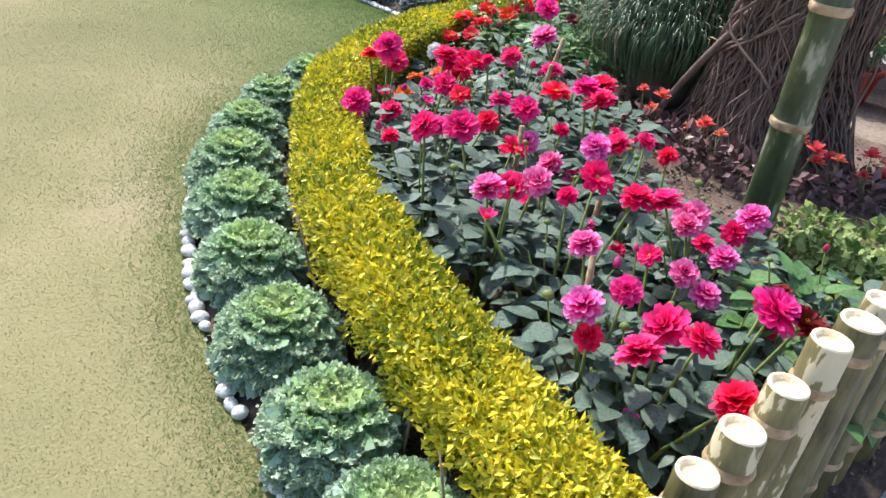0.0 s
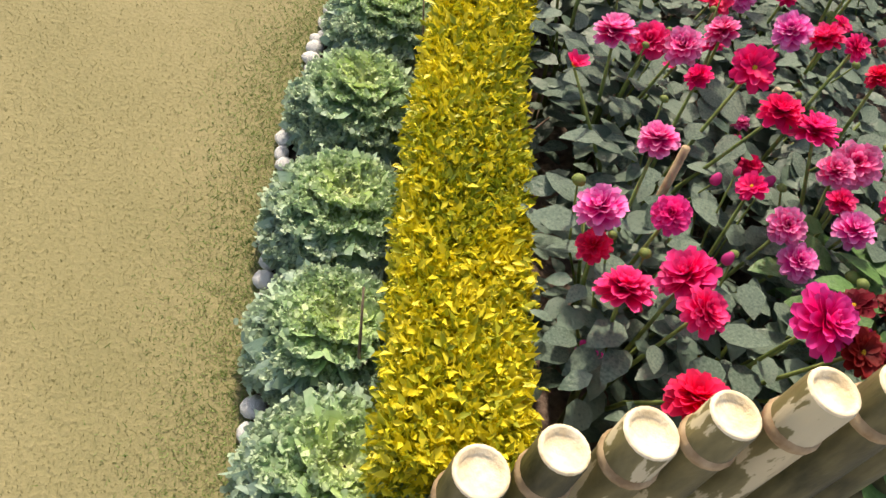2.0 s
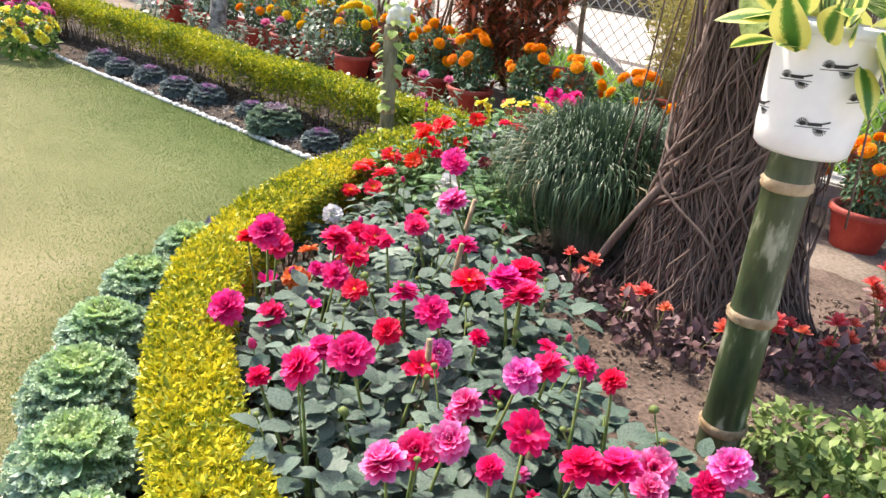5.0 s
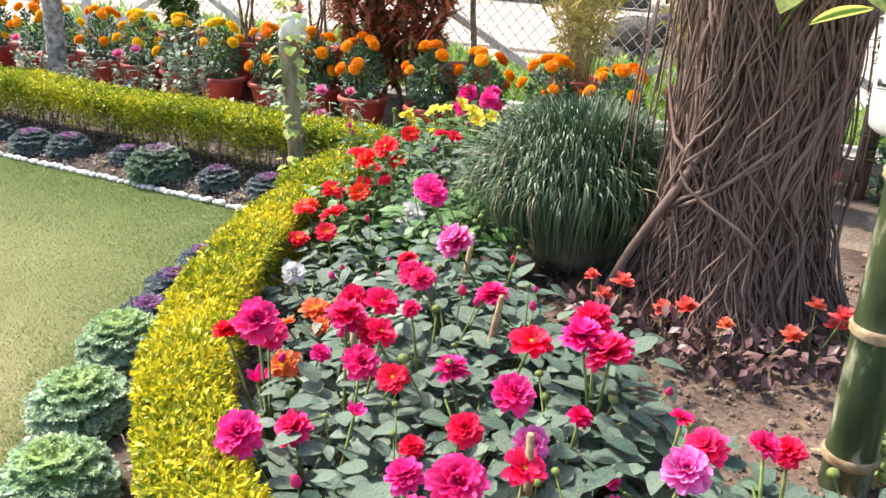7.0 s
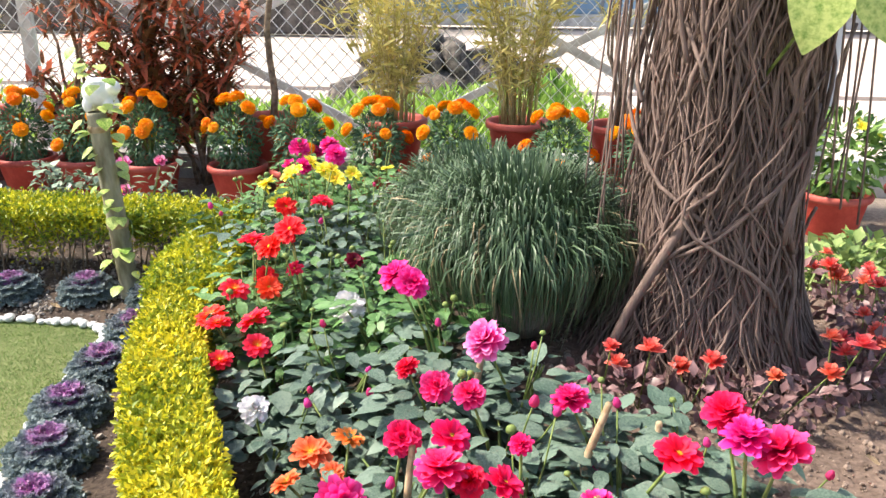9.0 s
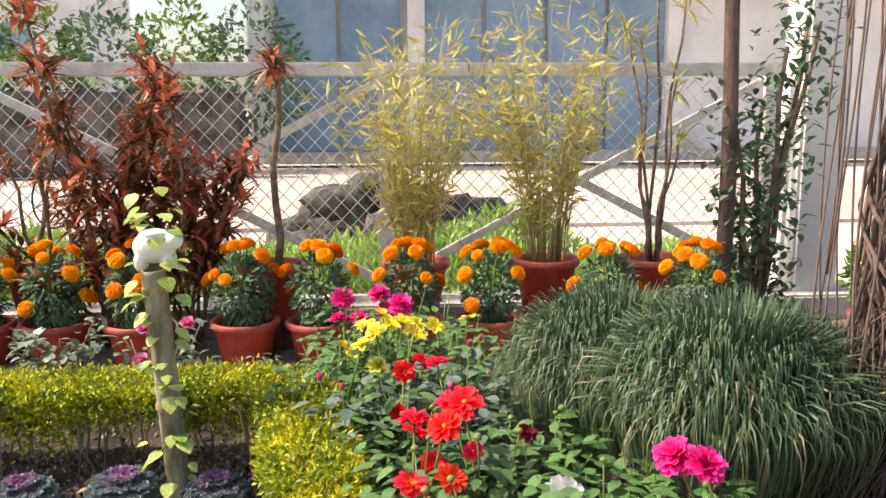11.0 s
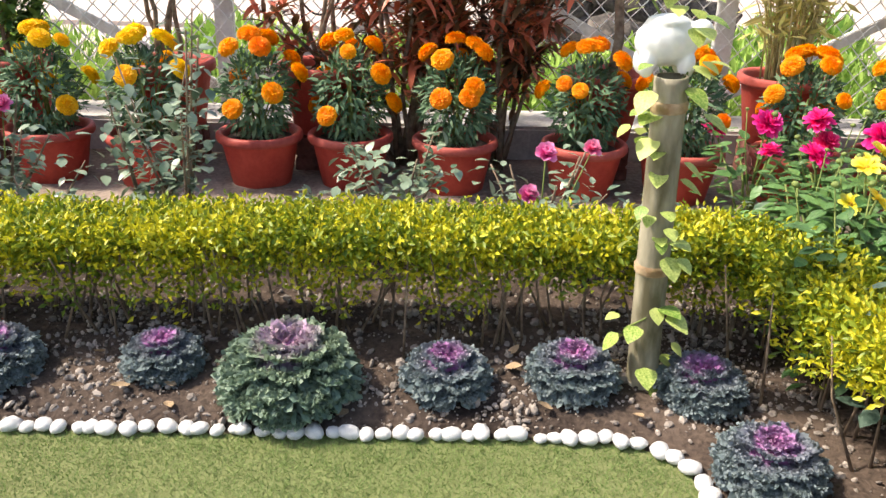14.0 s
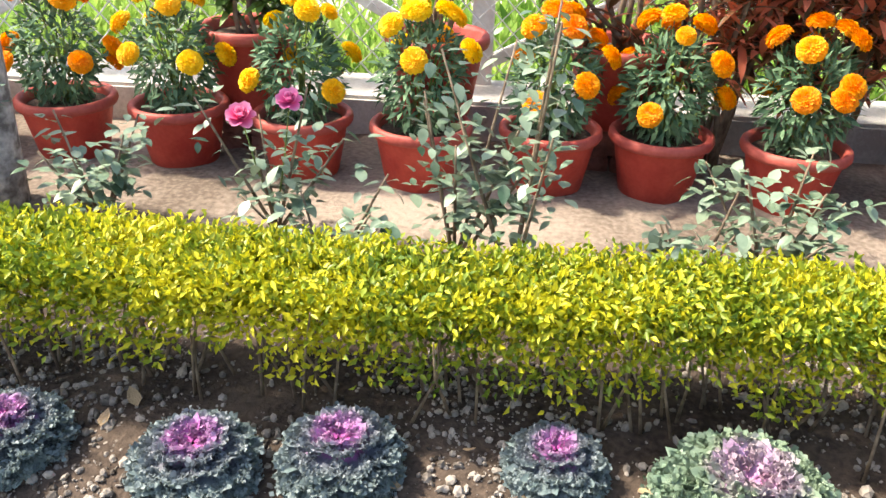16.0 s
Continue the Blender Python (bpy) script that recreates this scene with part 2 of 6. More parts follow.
M_OLDPOST = mat("weathered_post", (0.12, 0.105, 0.06), (0.40, 0.37, 0.27), scale=14, rough=0.75, bump=0.4, stretch=(1, 1, 0.3))
M_POT = mat("red_pot", (0.36, 0.036, 0.028), (0.56, 0.088, 0.060), scale=7, rough=0.6, bump=0.2, bump_scale=60, objrand=0.15)
M_POTRIM = mat("red_pot_rim", (0.32, 0.05, 0.04), (0.52, 0.12, 0.09), scale=7, rough=0.55, bump=0.2, bump_scale=60, objrand=0.15)
M_CLAYPOT = mat("cement_pot", (0.20, 0.17, 0.14), (0.42, 0.37, 0.31), scale=9, rough=0.9, bump=0.5)
M_PLASTIC = mat("white_plastic", (0.80, 0.80, 0.81), (0.88, 0.88, 0.88), scale=4, rough=0.3, bump=0.03, spec=0.5)
M_CERAMIC = mat("white_ceramic", (0.74, 0.77, 0.78), (0.88, 0.89, 0.88), scale=10, rough=0.25, bump=0.05, spec=0.5)
M_INK = mat("black_print", (0.02, 0.02, 0.02), (0.04, 0.04, 0.04), rough=0.6, bump=0)
M_STEEL = mat("painted_steel", (0.52, 0.50, 0.47), (0.74, 0.73, 0.70), scale=9, rough=0.5, bump=0.2, bump_scale=60, spec=0.4)
M_WIRE = mat("galvanised_wire", (0.68, 0.69, 0.68), (0.85, 0.86, 0.85), scale=20, rough=0.4, bump=0, spec=0.5)
M_BLUE = mat("blue_steel_door", (0.15, 0.25, 0.36), (0.27, 0.40, 0.52), scale=0.7, rough=0.6, bump=0.1, bump_scale=6, objrand=0.2)
M_WALL = mat("white_wall", (0.66, 0.65, 0.64), (0.84, 0.83, 0.82), scale=0.8, rough=0.85, bump=0.15, bump_scale=20)
M_DARKWALL = mat("dark_stone", (0.035, 0.032, 0.03), (0.16, 0.14, 0.12), scale=3, rough=0.95, bump=0.8, bump_scale=12)
M_CABLE = mat("black_rubber", (0.02, 0.02, 0.02), (0.05, 0.05, 0.05), rough=0.6, bump=0)
M_KALE = radial_mat("green_kale", [(0.0, (0.72, 0.80, 0.36)), (0.34, (0.52, 0.70, 0.24)), (0.66, (0.34, 0.55, 0.26)), (1.0, (0.31, 0.46, 0.36))], 0.150, ((0.66, 0.78, 0.54), 0.65))
M_KALE2 = radial_mat("purple_kale", [(0.0, (0.42, 0.06, 0.32)), (0.36, (0.60, 0.22, 0.56)), (0.52, (0.17, 0.17, 0.23)), (1.0, (0.145, 0.205, 0.205))], 0.120, ((0.36, 0.42, 0.45), 0.45))
M_KALE3 = radial_mat("grey_kale", [(0.0, (0.50, 0.20, 0.42)), (0.40, (0.46, 0.32, 0.46)), (0.58, (0.20, 0.28, 0.19)), (1.0, (0.14, 0.23, 0.17))], 0.185, ((0.38, 0.48, 0.34), 0.4))
P_MAG = petal_mat("magenta_petal", (0.66, 0.008, 0.12), (0.90, 0.014, 0.24), (0.93, 0.085, 0.37))
P_PINK = petal_mat("pink_petal", (0.66, 0.012, 0.20), (0.89, 0.050, 0.38), (0.93, 0.36, 0.68))
P_RED = petal_mat("red_petal", (0.66, 0.012, 0.06), (0.88, 0.008, 0.11), (0.92, 0.035, 0.18))
P_SCAR = petal_mat("scarlet_petal", (0.85, 0.34, 0.02), (0.88, 0.045, 0.03), (0.88, 0.06, 0.06))
P_VIVID = petal_mat("vivid_red_petal", (0.72, 0.01, 0.01), (0.88, 0.02, 0.018), (0.90, 0.04, 0.04))
P_DARK = petal_mat("maroon_petal", (0.10, 0.004, 0.008), (0.17, 0.006, 0.012), (0.22, 0.012, 0.02))
P_ORNG = petal_mat("orange_petal", (0.80, 0.42, 0.05), (0.82, 0.17, 0.04), (0.80, 0.26, 0.12))
P_YELL = petal_mat("yellow_petal", (0.80, 0.58, 0.02), (0.88, 0.78, 0.06), (0.90, 0.84, 0.20))
P_WHIT = petal_mat("white_petal", (0.70, 0.72, 0.50), (0.88, 0.88, 0.86), (0.88, 0.84, 0.86), var=0.08)
P_ROSE = petal_mat("rose_petal", (0.62, 0.05, 0.22), (0.82, 0.16, 0.42), (0.86, 0.36, 0.56))
P_MGOLD = petal_mat("marigold_petal", (0.86, 0.22, 0.0), (0.95, 0.35, 0.0), (0.97, 0.43, 0.006), var=0.12, trans=0.35)
P_MYELL = petal_mat("yellow_marigold_petal", (0.85, 0.46, 0.0), (0.94, 0.64, 0.01), (0.95, 0.70, 0.02), var=0.12, trans=0.35)
P_DISC = mat("flower_disc", (0.55, 0.24, 0.01), (0.90, 0.58, 0.04), scale=120, rough=0.8, bump=0.6, bump_scale=300)
P_RCLUST = petal_mat("red_cluster_petal", (0.66, 0.08, 0.05), (0.76, 0.11, 0.085), (0.80, 0.22, 0.18))


def variegated():
    """Cream leaf with a ragged green middle."""
    m = bpy.data.materials.new("variegated_leaf")
    m.use_nodes = True
    nt = m.node_tree
    L, N = nt.links.new, nt.nodes.new
    b = nt.nodes["Principled BSDF"]
    uv = N("ShaderNodeUVMap")
    s = N("ShaderNodeSeparateXYZ")
    L(uv.outputs[0], s.inputs[0])
    a = N("ShaderNodeMath")
    a.operation = "SUBTRACT"
    L(s.outputs[0], a.inputs[0])
    a.inputs[1].default_value = 0.5
    ab = N("ShaderNodeMath")
    ab.operation = "ABSOLUTE"
    L(a.outputs[0], ab.inputs[0])
    nz = N("ShaderNodeTexNoise")
    nz.inputs["Scale"].default_value, nz.inputs["Detail"].default_value = 60, 3
    tc = N("ShaderNodeTexCoord")
    L(tc.outputs["Object"], nz.inputs["Vector"])
    ad = N("ShaderNodeMath")
    ad.operation = "MULTIPLY_ADD"
    L(nz.outputs[0], ad.inputs[0])
    ad.inputs[1].default_value = 0.35
    L(ab.outputs[0], ad.inputs[2])
    r = N("ShaderNodeValToRGB")
    r.color_ramp.interpolation = "CONSTANT"
    r.color_ramp.elements[0].color = (0.07, 0.19, 0.03, 1)
    r.color_ramp.elements[1].position = 0.40
    r.color_ramp.elements[1].color = (0.78, 0.76, 0.22, 1)
    k = r.color_ramp.elements.new(0.33)
    k.color = (0.24, 0.36, 0.07, 1)
    L(ad.outputs[0], r.inputs[0])
    L(r.outputs[0], b.inputs["Base Color"])
    b.inputs["Roughness"].default_value = 0.4
    tr = N("ShaderNodeBsdfTranslucent")
    L(r.outputs[0], tr.inputs[0])
    mx = N("ShaderNodeMixShader")
    mx.inputs[0].default_value = 0.3
    L(b.outputs[0], mx.inputs[1])
    L(tr.outputs[0], mx.inputs[2])
    L(mx.outputs[0], nt.nodes["Material Output"].inputs[0])
    return m


M_VARI = variegated()
M_VINE = mat("vine_leaf", (0.12, 0.26, 0.03), (0.56, 0.64, 0.20), scale=12, rough=0.4, bump=0.1, objrand=0.4, trans=0.25)

# ------------------------------------------------------------ mesh tools
def make_mesh(name, V, F, material, UV=None, smooth=True):
    """V: n x 3; F: list of index arrays (m x 3 or m x 4); UV: n x 2 for each vertex."""
    me = bpy.data.meshes.new(name)
    V = np.ascontiguousarray(V, dtype=np.float32)
    F = [np.asarray(f, dtype=np.int32) for f in F if len(f)]
    idx = np.concatenate([f.ravel() for f in F])
    tot = np.concatenate([np.full(len(f), f.shape[1], dtype=np.int32) for f in F])
    start = np.concatenate([[0], np.cumsum(tot)[:-1]]).astype(np.int32)
    me.vertices.add(len(V))
    me.vertices.foreach_set("co", V.ravel())
    me.loops.add(len(idx))
    me.loops.foreach_set("vertex_index", idx)
    me.polygons.add(len(tot))
    me.polygons.foreach_set("loop_start", start)
    if UV is not None:
        lay = me.uv_layers.new(name="uv")
        lay.data.foreach_set("uv", np.asarray(UV, dtype=np.float32)[idx].ravel())
    me.update(calc_edges=True)
    me.polygons.foreach_set("use_smooth", np.full(len(tot), smooth))
    me.materials.append(material)
    return me


def put(name, me, parent=None, m=None, label=""):
    ob = new(name, me)
    if parent is not None:
        ob.parent = parent
    if m is not None:
        ob.matrix_local = m if isinstance(m, Matrix) else Matrix.Translation(m)
    if label:
        ob["label"] = label
    return ob


def thing(name, place, label, category, group="", kind="", turn=0.0):
    return tagged(put(name, None, None, Matrix.Translation(place) @ Matrix.Rotation(turn, 4, "Z")), label, category, group, kind)


def join(parts):
    """parts: list of (V, F list, UV or None)."""
    Vs, Fs, Us, n = [], [], [], 0
    for V, F, U in parts:
        Vs.append(V)
        Fs += [np.asarray(f) + n for f in F if len(f)]
        Us.append(U if U is not None else np.zeros((len(V), 2)))
        n += len(V)
    by = {}
    for f in Fs:
        by.setdefault(f.shape[1], []).append(f)
    return np.concatenate(Vs), [np.concatenate(v) for v in by.values()], np.concatenate(Us)


def scatter(tpl, R, P, S):
    """Copies of a template (V, F, U) turned by R (n,3,3), scaled by S (n) or (n,3), set at P (n,3)."""
    V, F, U = tpl
    n, k = len(P), len(V)
    S = np.asarray(S, float)
    S = np.repeat(S[:, None], 3, 1) if S.ndim == 1 else S
    W = np.einsum("nij,nkj->nki", R, V[None] * S[:, None, :]) + P[:, None, :]
    off = (np.arange(n) * k)[:, None, None]
    return W.reshape(-1, 3), [(np.asarray(f)[None] + off).reshape(-1, f.shape[1]) for f in F], np.tile(U, (n, 1))


def frames(along, normal):
    """Turns whose y axis is along and whose z axis lies near normal."""
    y = along / np.linalg.norm(along, axis=1, keepdims=True)
    x = np.cross(y, normal)
    x /= np.maximum(np.linalg.norm(x, axis=1, keepdims=True), 1e-6)
    z = np.cross(x, y)
    return np.stack([x, y, z], 2)


def unit(n):
    v = rng.normal(size=(n, 3))
    return v / np.linalg.norm(v, axis=1, keepdims=True)


def leaf_tpl(width=0.5, segs=4, fold=0.15, curl=0.2, tip=0.5, teeth=0.0):
    """A leaf of length 1 along y, folded along its midrib, its end bent down."""
    V, U = [], []
    for i in range(segs + 1):
        v = i / segs
        w = width * 0.5 * max(0.03, math.sin(math.pi * v ** (0.6 + 0.4 * tip)) ** 0.8)
        w *= 1 + (teeth if i % 2 else -teeth)
        z = -curl * v * v
        V += [(-w, v, z + fold * w), (0, v, z), (w, v, z + fold * w)]
        U += [(0, v), (0.5, v), (1, v)]
    F = [(3 * i + j, 3 * i + j + 1, 3 * i + j + 4, 3 * i + j + 3) for i in range(segs) for j in range(2)]
    return np.array(V, float), [np.array(F)], np.array(U, float)


def kite_tpl(width=0.5, fold=0.2):
    V = np.array([(0, 0, 0), (-width / 2, 0.5, fold * width), (0, 1, -0.08), (width / 2, 0.5, fold * width)], float)
    return V, [np.array([(0, 2, 1), (0, 3, 2)])], np.array([(0.5, 0), (0, 0.5), (0.5, 1), (1, 0.5)], float)


def blade_tpl(width=0.08):
    return np.array([(-width / 2, 0, 0), (width / 2, 0, 0), (0, 1, 0)], float), [np.array([(0, 1, 2)])], np.array([(0, 0), (1, 0), (0.5, 1)], float)


def tube(points, radii, seg=7, caps=True):
    P = np.array(points, float)
    n = len(P)
    radii = np.broadcast_to(np.asarray(radii, float), (n,))
    T = np.gradient(P, axis=0)
    T /= np.maximum(np.linalg.norm(T, axis=1, keepdims=True), 1e-9)
    ref = np.array([0.31, 0.17, 0.93]) if abs(T[0, 2]) < 0.8 else np.array([0.9, 0.3, 0.1])
    A = np.cross(T, ref)
    A /= np.linalg.norm(A, axis=1, keepdims=True)
    B = np.cross(T, A)
    a = np.linspace(0, 2 * math.pi, seg, endpoint=False)
    V = P[:, None] + radii[:, None, None] * (np.cos(a)[None, :, None] * A[:, None] + np.sin(a)[None, :, None] * B[:, None])
    i, j = np.meshgrid(np.arange(n - 1), np.arange(seg), indexing="ij")
    i, j = i.ravel(), j.ravel()
    k = (j + 1) % seg
    F = [np.stack([i * seg + j, i * seg + k, (i + 1) * seg + k, (i + 1) * seg + j], 1)]
    U = np.stack([np.tile(np.arange(seg) / seg, n), np.repeat(np.linspace(0, 1, n), seg)], 1)
    V = V.reshape(-1, 3)
    if caps:
        c = len(V)
        V = np.concatenate([V, P[:1], P[-1:]])
        U = np.concatenate([U, [[0.5, 0], [0.5, 1]]])
        jj = np.arange(seg)
        kk = (jj + 1) % seg
        F.append(np.concatenate([np.stack([np.full(seg, c), kk, jj], 1), np.stack([np.full(seg, c + 1), (n - 1) * seg + jj, (n - 1) * seg + kk], 1)]))
    return V, F, U


def lathe(profile, seg=32):
    """A turned solid from (radius, height) pairs."""
    pr = np.array(profile, float)
    n = len(pr)
    a = np.linspace(0, 2 * math.pi, seg, endpoint=False)
    V = np.stack([pr[:, 0, None] * np.cos(a), pr[:, 0, None] * np.sin(a), np.repeat(pr[:, 1, None], seg, 1)], 2).reshape(-1, 3)
    i, j = np.meshgrid(np.arange(n - 1), np.arange(seg), indexing="ij")
    i, j = i.ravel(), j.ravel()
    k = (j + 1) % seg
    F = [np.stack([i * seg + j, i * seg + k, (i + 1) * seg + k, (i + 1) * seg + j], 1)]
    return V, F, np.stack([np.tile(np.arange(seg) / seg, n), np.repeat(np.linspace(0, 1, n), seg)], 1)


def box(cx, cy, cz, sx, sy, sz, bevel=0.01):
    bm = bmesh.new()
    bmesh.ops.create_cube(bm, size=1.0, matrix=Matrix.Translation((cx, cy, cz)) @ Matrix.Diagonal((sx, sy, sz, 1)))
    if bevel:
        bmesh.ops.bevel(bm, geom=bm.edges[:], offset=bevel, segments=2, affect="EDGES")
    return bm


def part(name, bm, material, parent=None, label="", smooth=False):
    me = bpy.data.meshes.new(name)
    bm.to_mesh(me)
    bm.free()
    me.materials.append(material)
    if smooth:
        me.polygons.foreach_set("use_smooth", np.full(len(me.polygons), True))
    return put(name, me, parent, None, label)


def wander(x, y, k):
    """Smooth noise for heights."""
    return np.array([noise.noise((float(a) * k, float(b) * k, 3.1)) for a, b in zip(np.ravel(x), np.ravel(y))])


def resample(pts, step):
    P = np.array(pts, float)
    d = np.concatenate([[0], np.cumsum(np.linalg.norm(np.diff(P, axis=0), axis=1))])
    s = np.arange(0, d[-1], step)
    return np.stack([np.interp(s, d, P[:, i]) for i in range(P.shape[1])], 1)


def smooth_line(pts, step=0.05, rounds=30):
    P = resample(pts, step)
    for _ in range(rounds):
        P[1:-1] = 0.25 * P[:-2] + 0.5 * P[1:-1] + 0.25 * P[2:]
    return P

# ------------------------------------------------------------ ground
EDGE = smooth_line([(-9, -0.23), (-0.05, -0.23), (0.06, -0.30), (0.08, -0.55), (0.13, -1.0), (0.22, -1.35), (0.45, -1.85), (0.70, -2.25),
                    (1.0, -2.58), (1.35, -2.83), (1.7, -3.02), (2.0, -3.15), (2.4, -3.26), (2.8, -3.34), (3.2, -3.40), (3.42, -3.42)], rounds=8)
HEDGE_A = smooth_line([(3.28, -3.13), (3.1, -3.08), (2.87, -3.0), (2.5, -2.91), (2.1, -2.77), (1.85, -2.63), (1.56, -2.45), (1.20, -2.12),
                       (0.99, -1.8), (0.82, -1.46), (0.69, -1.15), (0.60, -0.84), (0.56, -0.66)])
HEDGE_B = smooth_line([(-6.0, 0.18), (-3.0, 0.24), (-1.0, 0.25), (0.22, 0.25), (0.36, 0.22), (0.45, 0.12), (0.48, -0.05), (0.49, -0.25), (0.53, -0.50), (0.58, -0.74)], rounds=4)


EDGE_COARSE = np.concatenate([EDGE[::3], EDGE[-1:]])


def edge_dist(x, y):
    """Distance to the lawn's edge, positive outside the lawn."""
    P = np.stack([np.ravel(x), np.ravel(y)], 1)
    best = np.full(len(P), 1e9)
    sign = np.ones(len(P))
    for a, b in zip(EDGE_COARSE[:-1], EDGE_COARSE[1:]):
        ab = b - a
        t = np.clip(((P - a) @ ab) / (ab @ ab), 0, 1)
        off = P - (a + t[:, None] * ab)
        d = np.linalg.norm(off, axis=1)
        s = ab[0] * (P[:, 1] - a[1]) - ab[1] * (P[:, 0] - a[0])
        m = d < best
        best[m], sign[m] = d[m], np.sign(s[m])
    return best * sign


def soil_z(x, y):
    x, y = np.ravel(np.asarray(x, float)), np.ravel(np.asarray(y, float))
    d = edge_dist(x, y)
    back = np.interp(y, [-0.2, 0.1, 0.6, 1.2], [0, 0.02, 0.06, 0.09])
    dh = np.min(np.hypot(HEDGE_A[:, 0, None] - x[None], HEDGE_A[:, 1, None] - y[None]), axis=0)
    a = np.clip((dh - 0.12) / 0.75, 0, 1) * (d > 0.3)
    b = np.clip((1.85 - np.hypot(x - 2.45, y + 1.15)) / 0.95, 0, 1)
    mound = 0.26 * a * a * (3 - 2 * a) * b * b * (3 - 2 * b)
    return np.where(d > 0, np.clip(d * 0.25, 0, 0.03) + np.maximum(back, mound), -0.05)


def grid_ground(name, x0, x1, y0, y1, step, material, rough_z, label, category):
    xs, ys = np.arange(x0, x1 + step, step), np.arange(y0, y1 + step, step)
    X, Y = np.meshgrid(xs, ys, indexing="ij")
    Z = soil_z(X, Y) + rough_z * (wander(X, Y, 9) + 0.6 * wander(X, Y, 23))
    V = np.stack([X.ravel(), Y.ravel(), Z], 1)
    a, b = np.meshgrid(np.arange(len(xs) - 1), np.arange(len(ys) - 1), indexing="ij")
    i = (a * len(ys) + b).ravel()
    F = [np.stack([i, i + len(ys), i + len(ys) + 1, i + 1], 1)]
    return tagged(put(name, make_mesh(name, V, F, material)), label, category, "", "structure")


ground = part("ground", box(0, 0, -0.15, 4000, 4000, 0.1, 0), M_ROAD)
tagged(ground, "dusty pale beige earth spreading to the horizon", "ground", "", "structure")
grid_ground("bed_soil", -6.5, 1.85, -3.5, 0.7, 0.05, M_SOIL, 0.012, "dark brown crumbly flower bed soil", "soil")
grid_ground("bare_soil", 1.85, 3.5, -3.5, 0.7, 0.05, M_BARE, 0.012, "dry brown bare soil round the tree", "soil")
grid_ground("yard_soil", -6.5, 6.0, 0.7, 2.1, 0.06, M_DIRT, 0.010, "trodden light brown earth behind the hedge", "soil")
bm = bmesh.new()
loop = [bm.verts.new((float(x), float(y), 0.0)) for x, y in EDGE] + [bm.verts.new(p) for p in ((3.42, -12, 0), (-9, -12, 0))]
bm.faces.new(loop)
bmesh.ops.triangulate(bm, faces=bm.faces[:])
lawn = tagged(part("lawn", bm, M_LAWN), "short dry yellow-green mown lawn", "lawn", "", "structure")
pave = part("pavement", box(5.02, -4.25, -0.03, 3.1, 9.5, 0.11, 0.01), M_CONC)
tagged(pave, "pale grey concrete path beside the bed", "path", "", "structure")

# grass blades on the lawn
def blades(name, n, xr, yr, hmin, hmax, width, material, keep, label, tilt=0.5):
    x, y = rng.uniform(*xr, n), rng.uniform(*yr, n)
    m = keep(x, y, edge_dist(x, y))
    x, y = x[m], y[m]
    k = len(x)
    up = np.stack([rng.normal(0, tilt, k), rng.normal(0, tilt, k), np.ones(k)], 1)
    R = frames(up, unit(k) + np.array([0, 0, 0.8 * (tilt > 0.5)]))
    h = rng.uniform(hmin, hmax, k)
    V, F, U = scatter(blade_tpl(1.0), R, np.stack([x, y, np.full(k, -0.002)], 1), np.stack([np.full(k, width), h, h], 1))
    return tagged(put(name, make_mesh(name, V, F, material, U, False)), label, "grass", "", "stuff")


blades("lawn_grass", 560000, (-3.6, 3.4), (-4.9, -0.2), 0.005, 0.011, 0.0022, M_BLADE, lambda x, y, d: (d < -0.02) & ((x * 0.45 - 1.9 > y - 0.9) | (y > -3.2)), "short dry yellow-green turf blades")
blades("edge_grass", 820000, (-3.6, 3.4), (-4.0, -0.2), 0.010, 0.026, 0.0022, M_EDGE, lambda x, y, d: (d < 0.0) & (d > -0.02 - (0.11 + 0.14 * (x < 1.2) + 0.25 * (y > -1.0)) * np.abs(rng.normal(size=len(x)))), "longer dark green grass along the bed", 1.1)
blades("edge_turf", 420000, (0.3, 3.4), (-3.95, -1.4), 0.006, 0.014, 0.0030, M_EDGE, lambda x, y, d: (d < 0.0) & (d > -0.04 - 0.10 * np.abs(rng.normal(size=len(x)))), "short green turf beside the kale row", 1.8)
blades("green_turf", 260000, (-3.6, 1.4), (-3.0, -0.2), 0.006, 0.012, 0.0026, M_EDGE, lambda x, y, d: (d < 0.0) & (rng.random(len(x)) < np.clip((2.3 - np.hypot((x + 0.6) * 0.6, y + 0.4)) / 2.0, 0, 0.9)), "fresher green turf in the corner of the lawn")

# white edging stones
def stone_mesh(k, material=None, rough=0.18):
    bm = bmesh.new()
    bmesh.ops.create_icosphere(bm, subdivisions=2, radius=1.0)
    for v in bm.verts:
        v.co *= 1 + rough * noise.noise(v.co * 1.3 + Vector((k * 7.7, 0, 0)))
        v.co.z *= 0.75
    me = bpy.data.meshes.new("edging_stone")
    bm.to_mesh(me)
    bm.free()
    me.materials.append(material or M_WHITE)
    me.polygons.foreach_set("use_smooth", np.full(len(me.polygons), True))
    return me


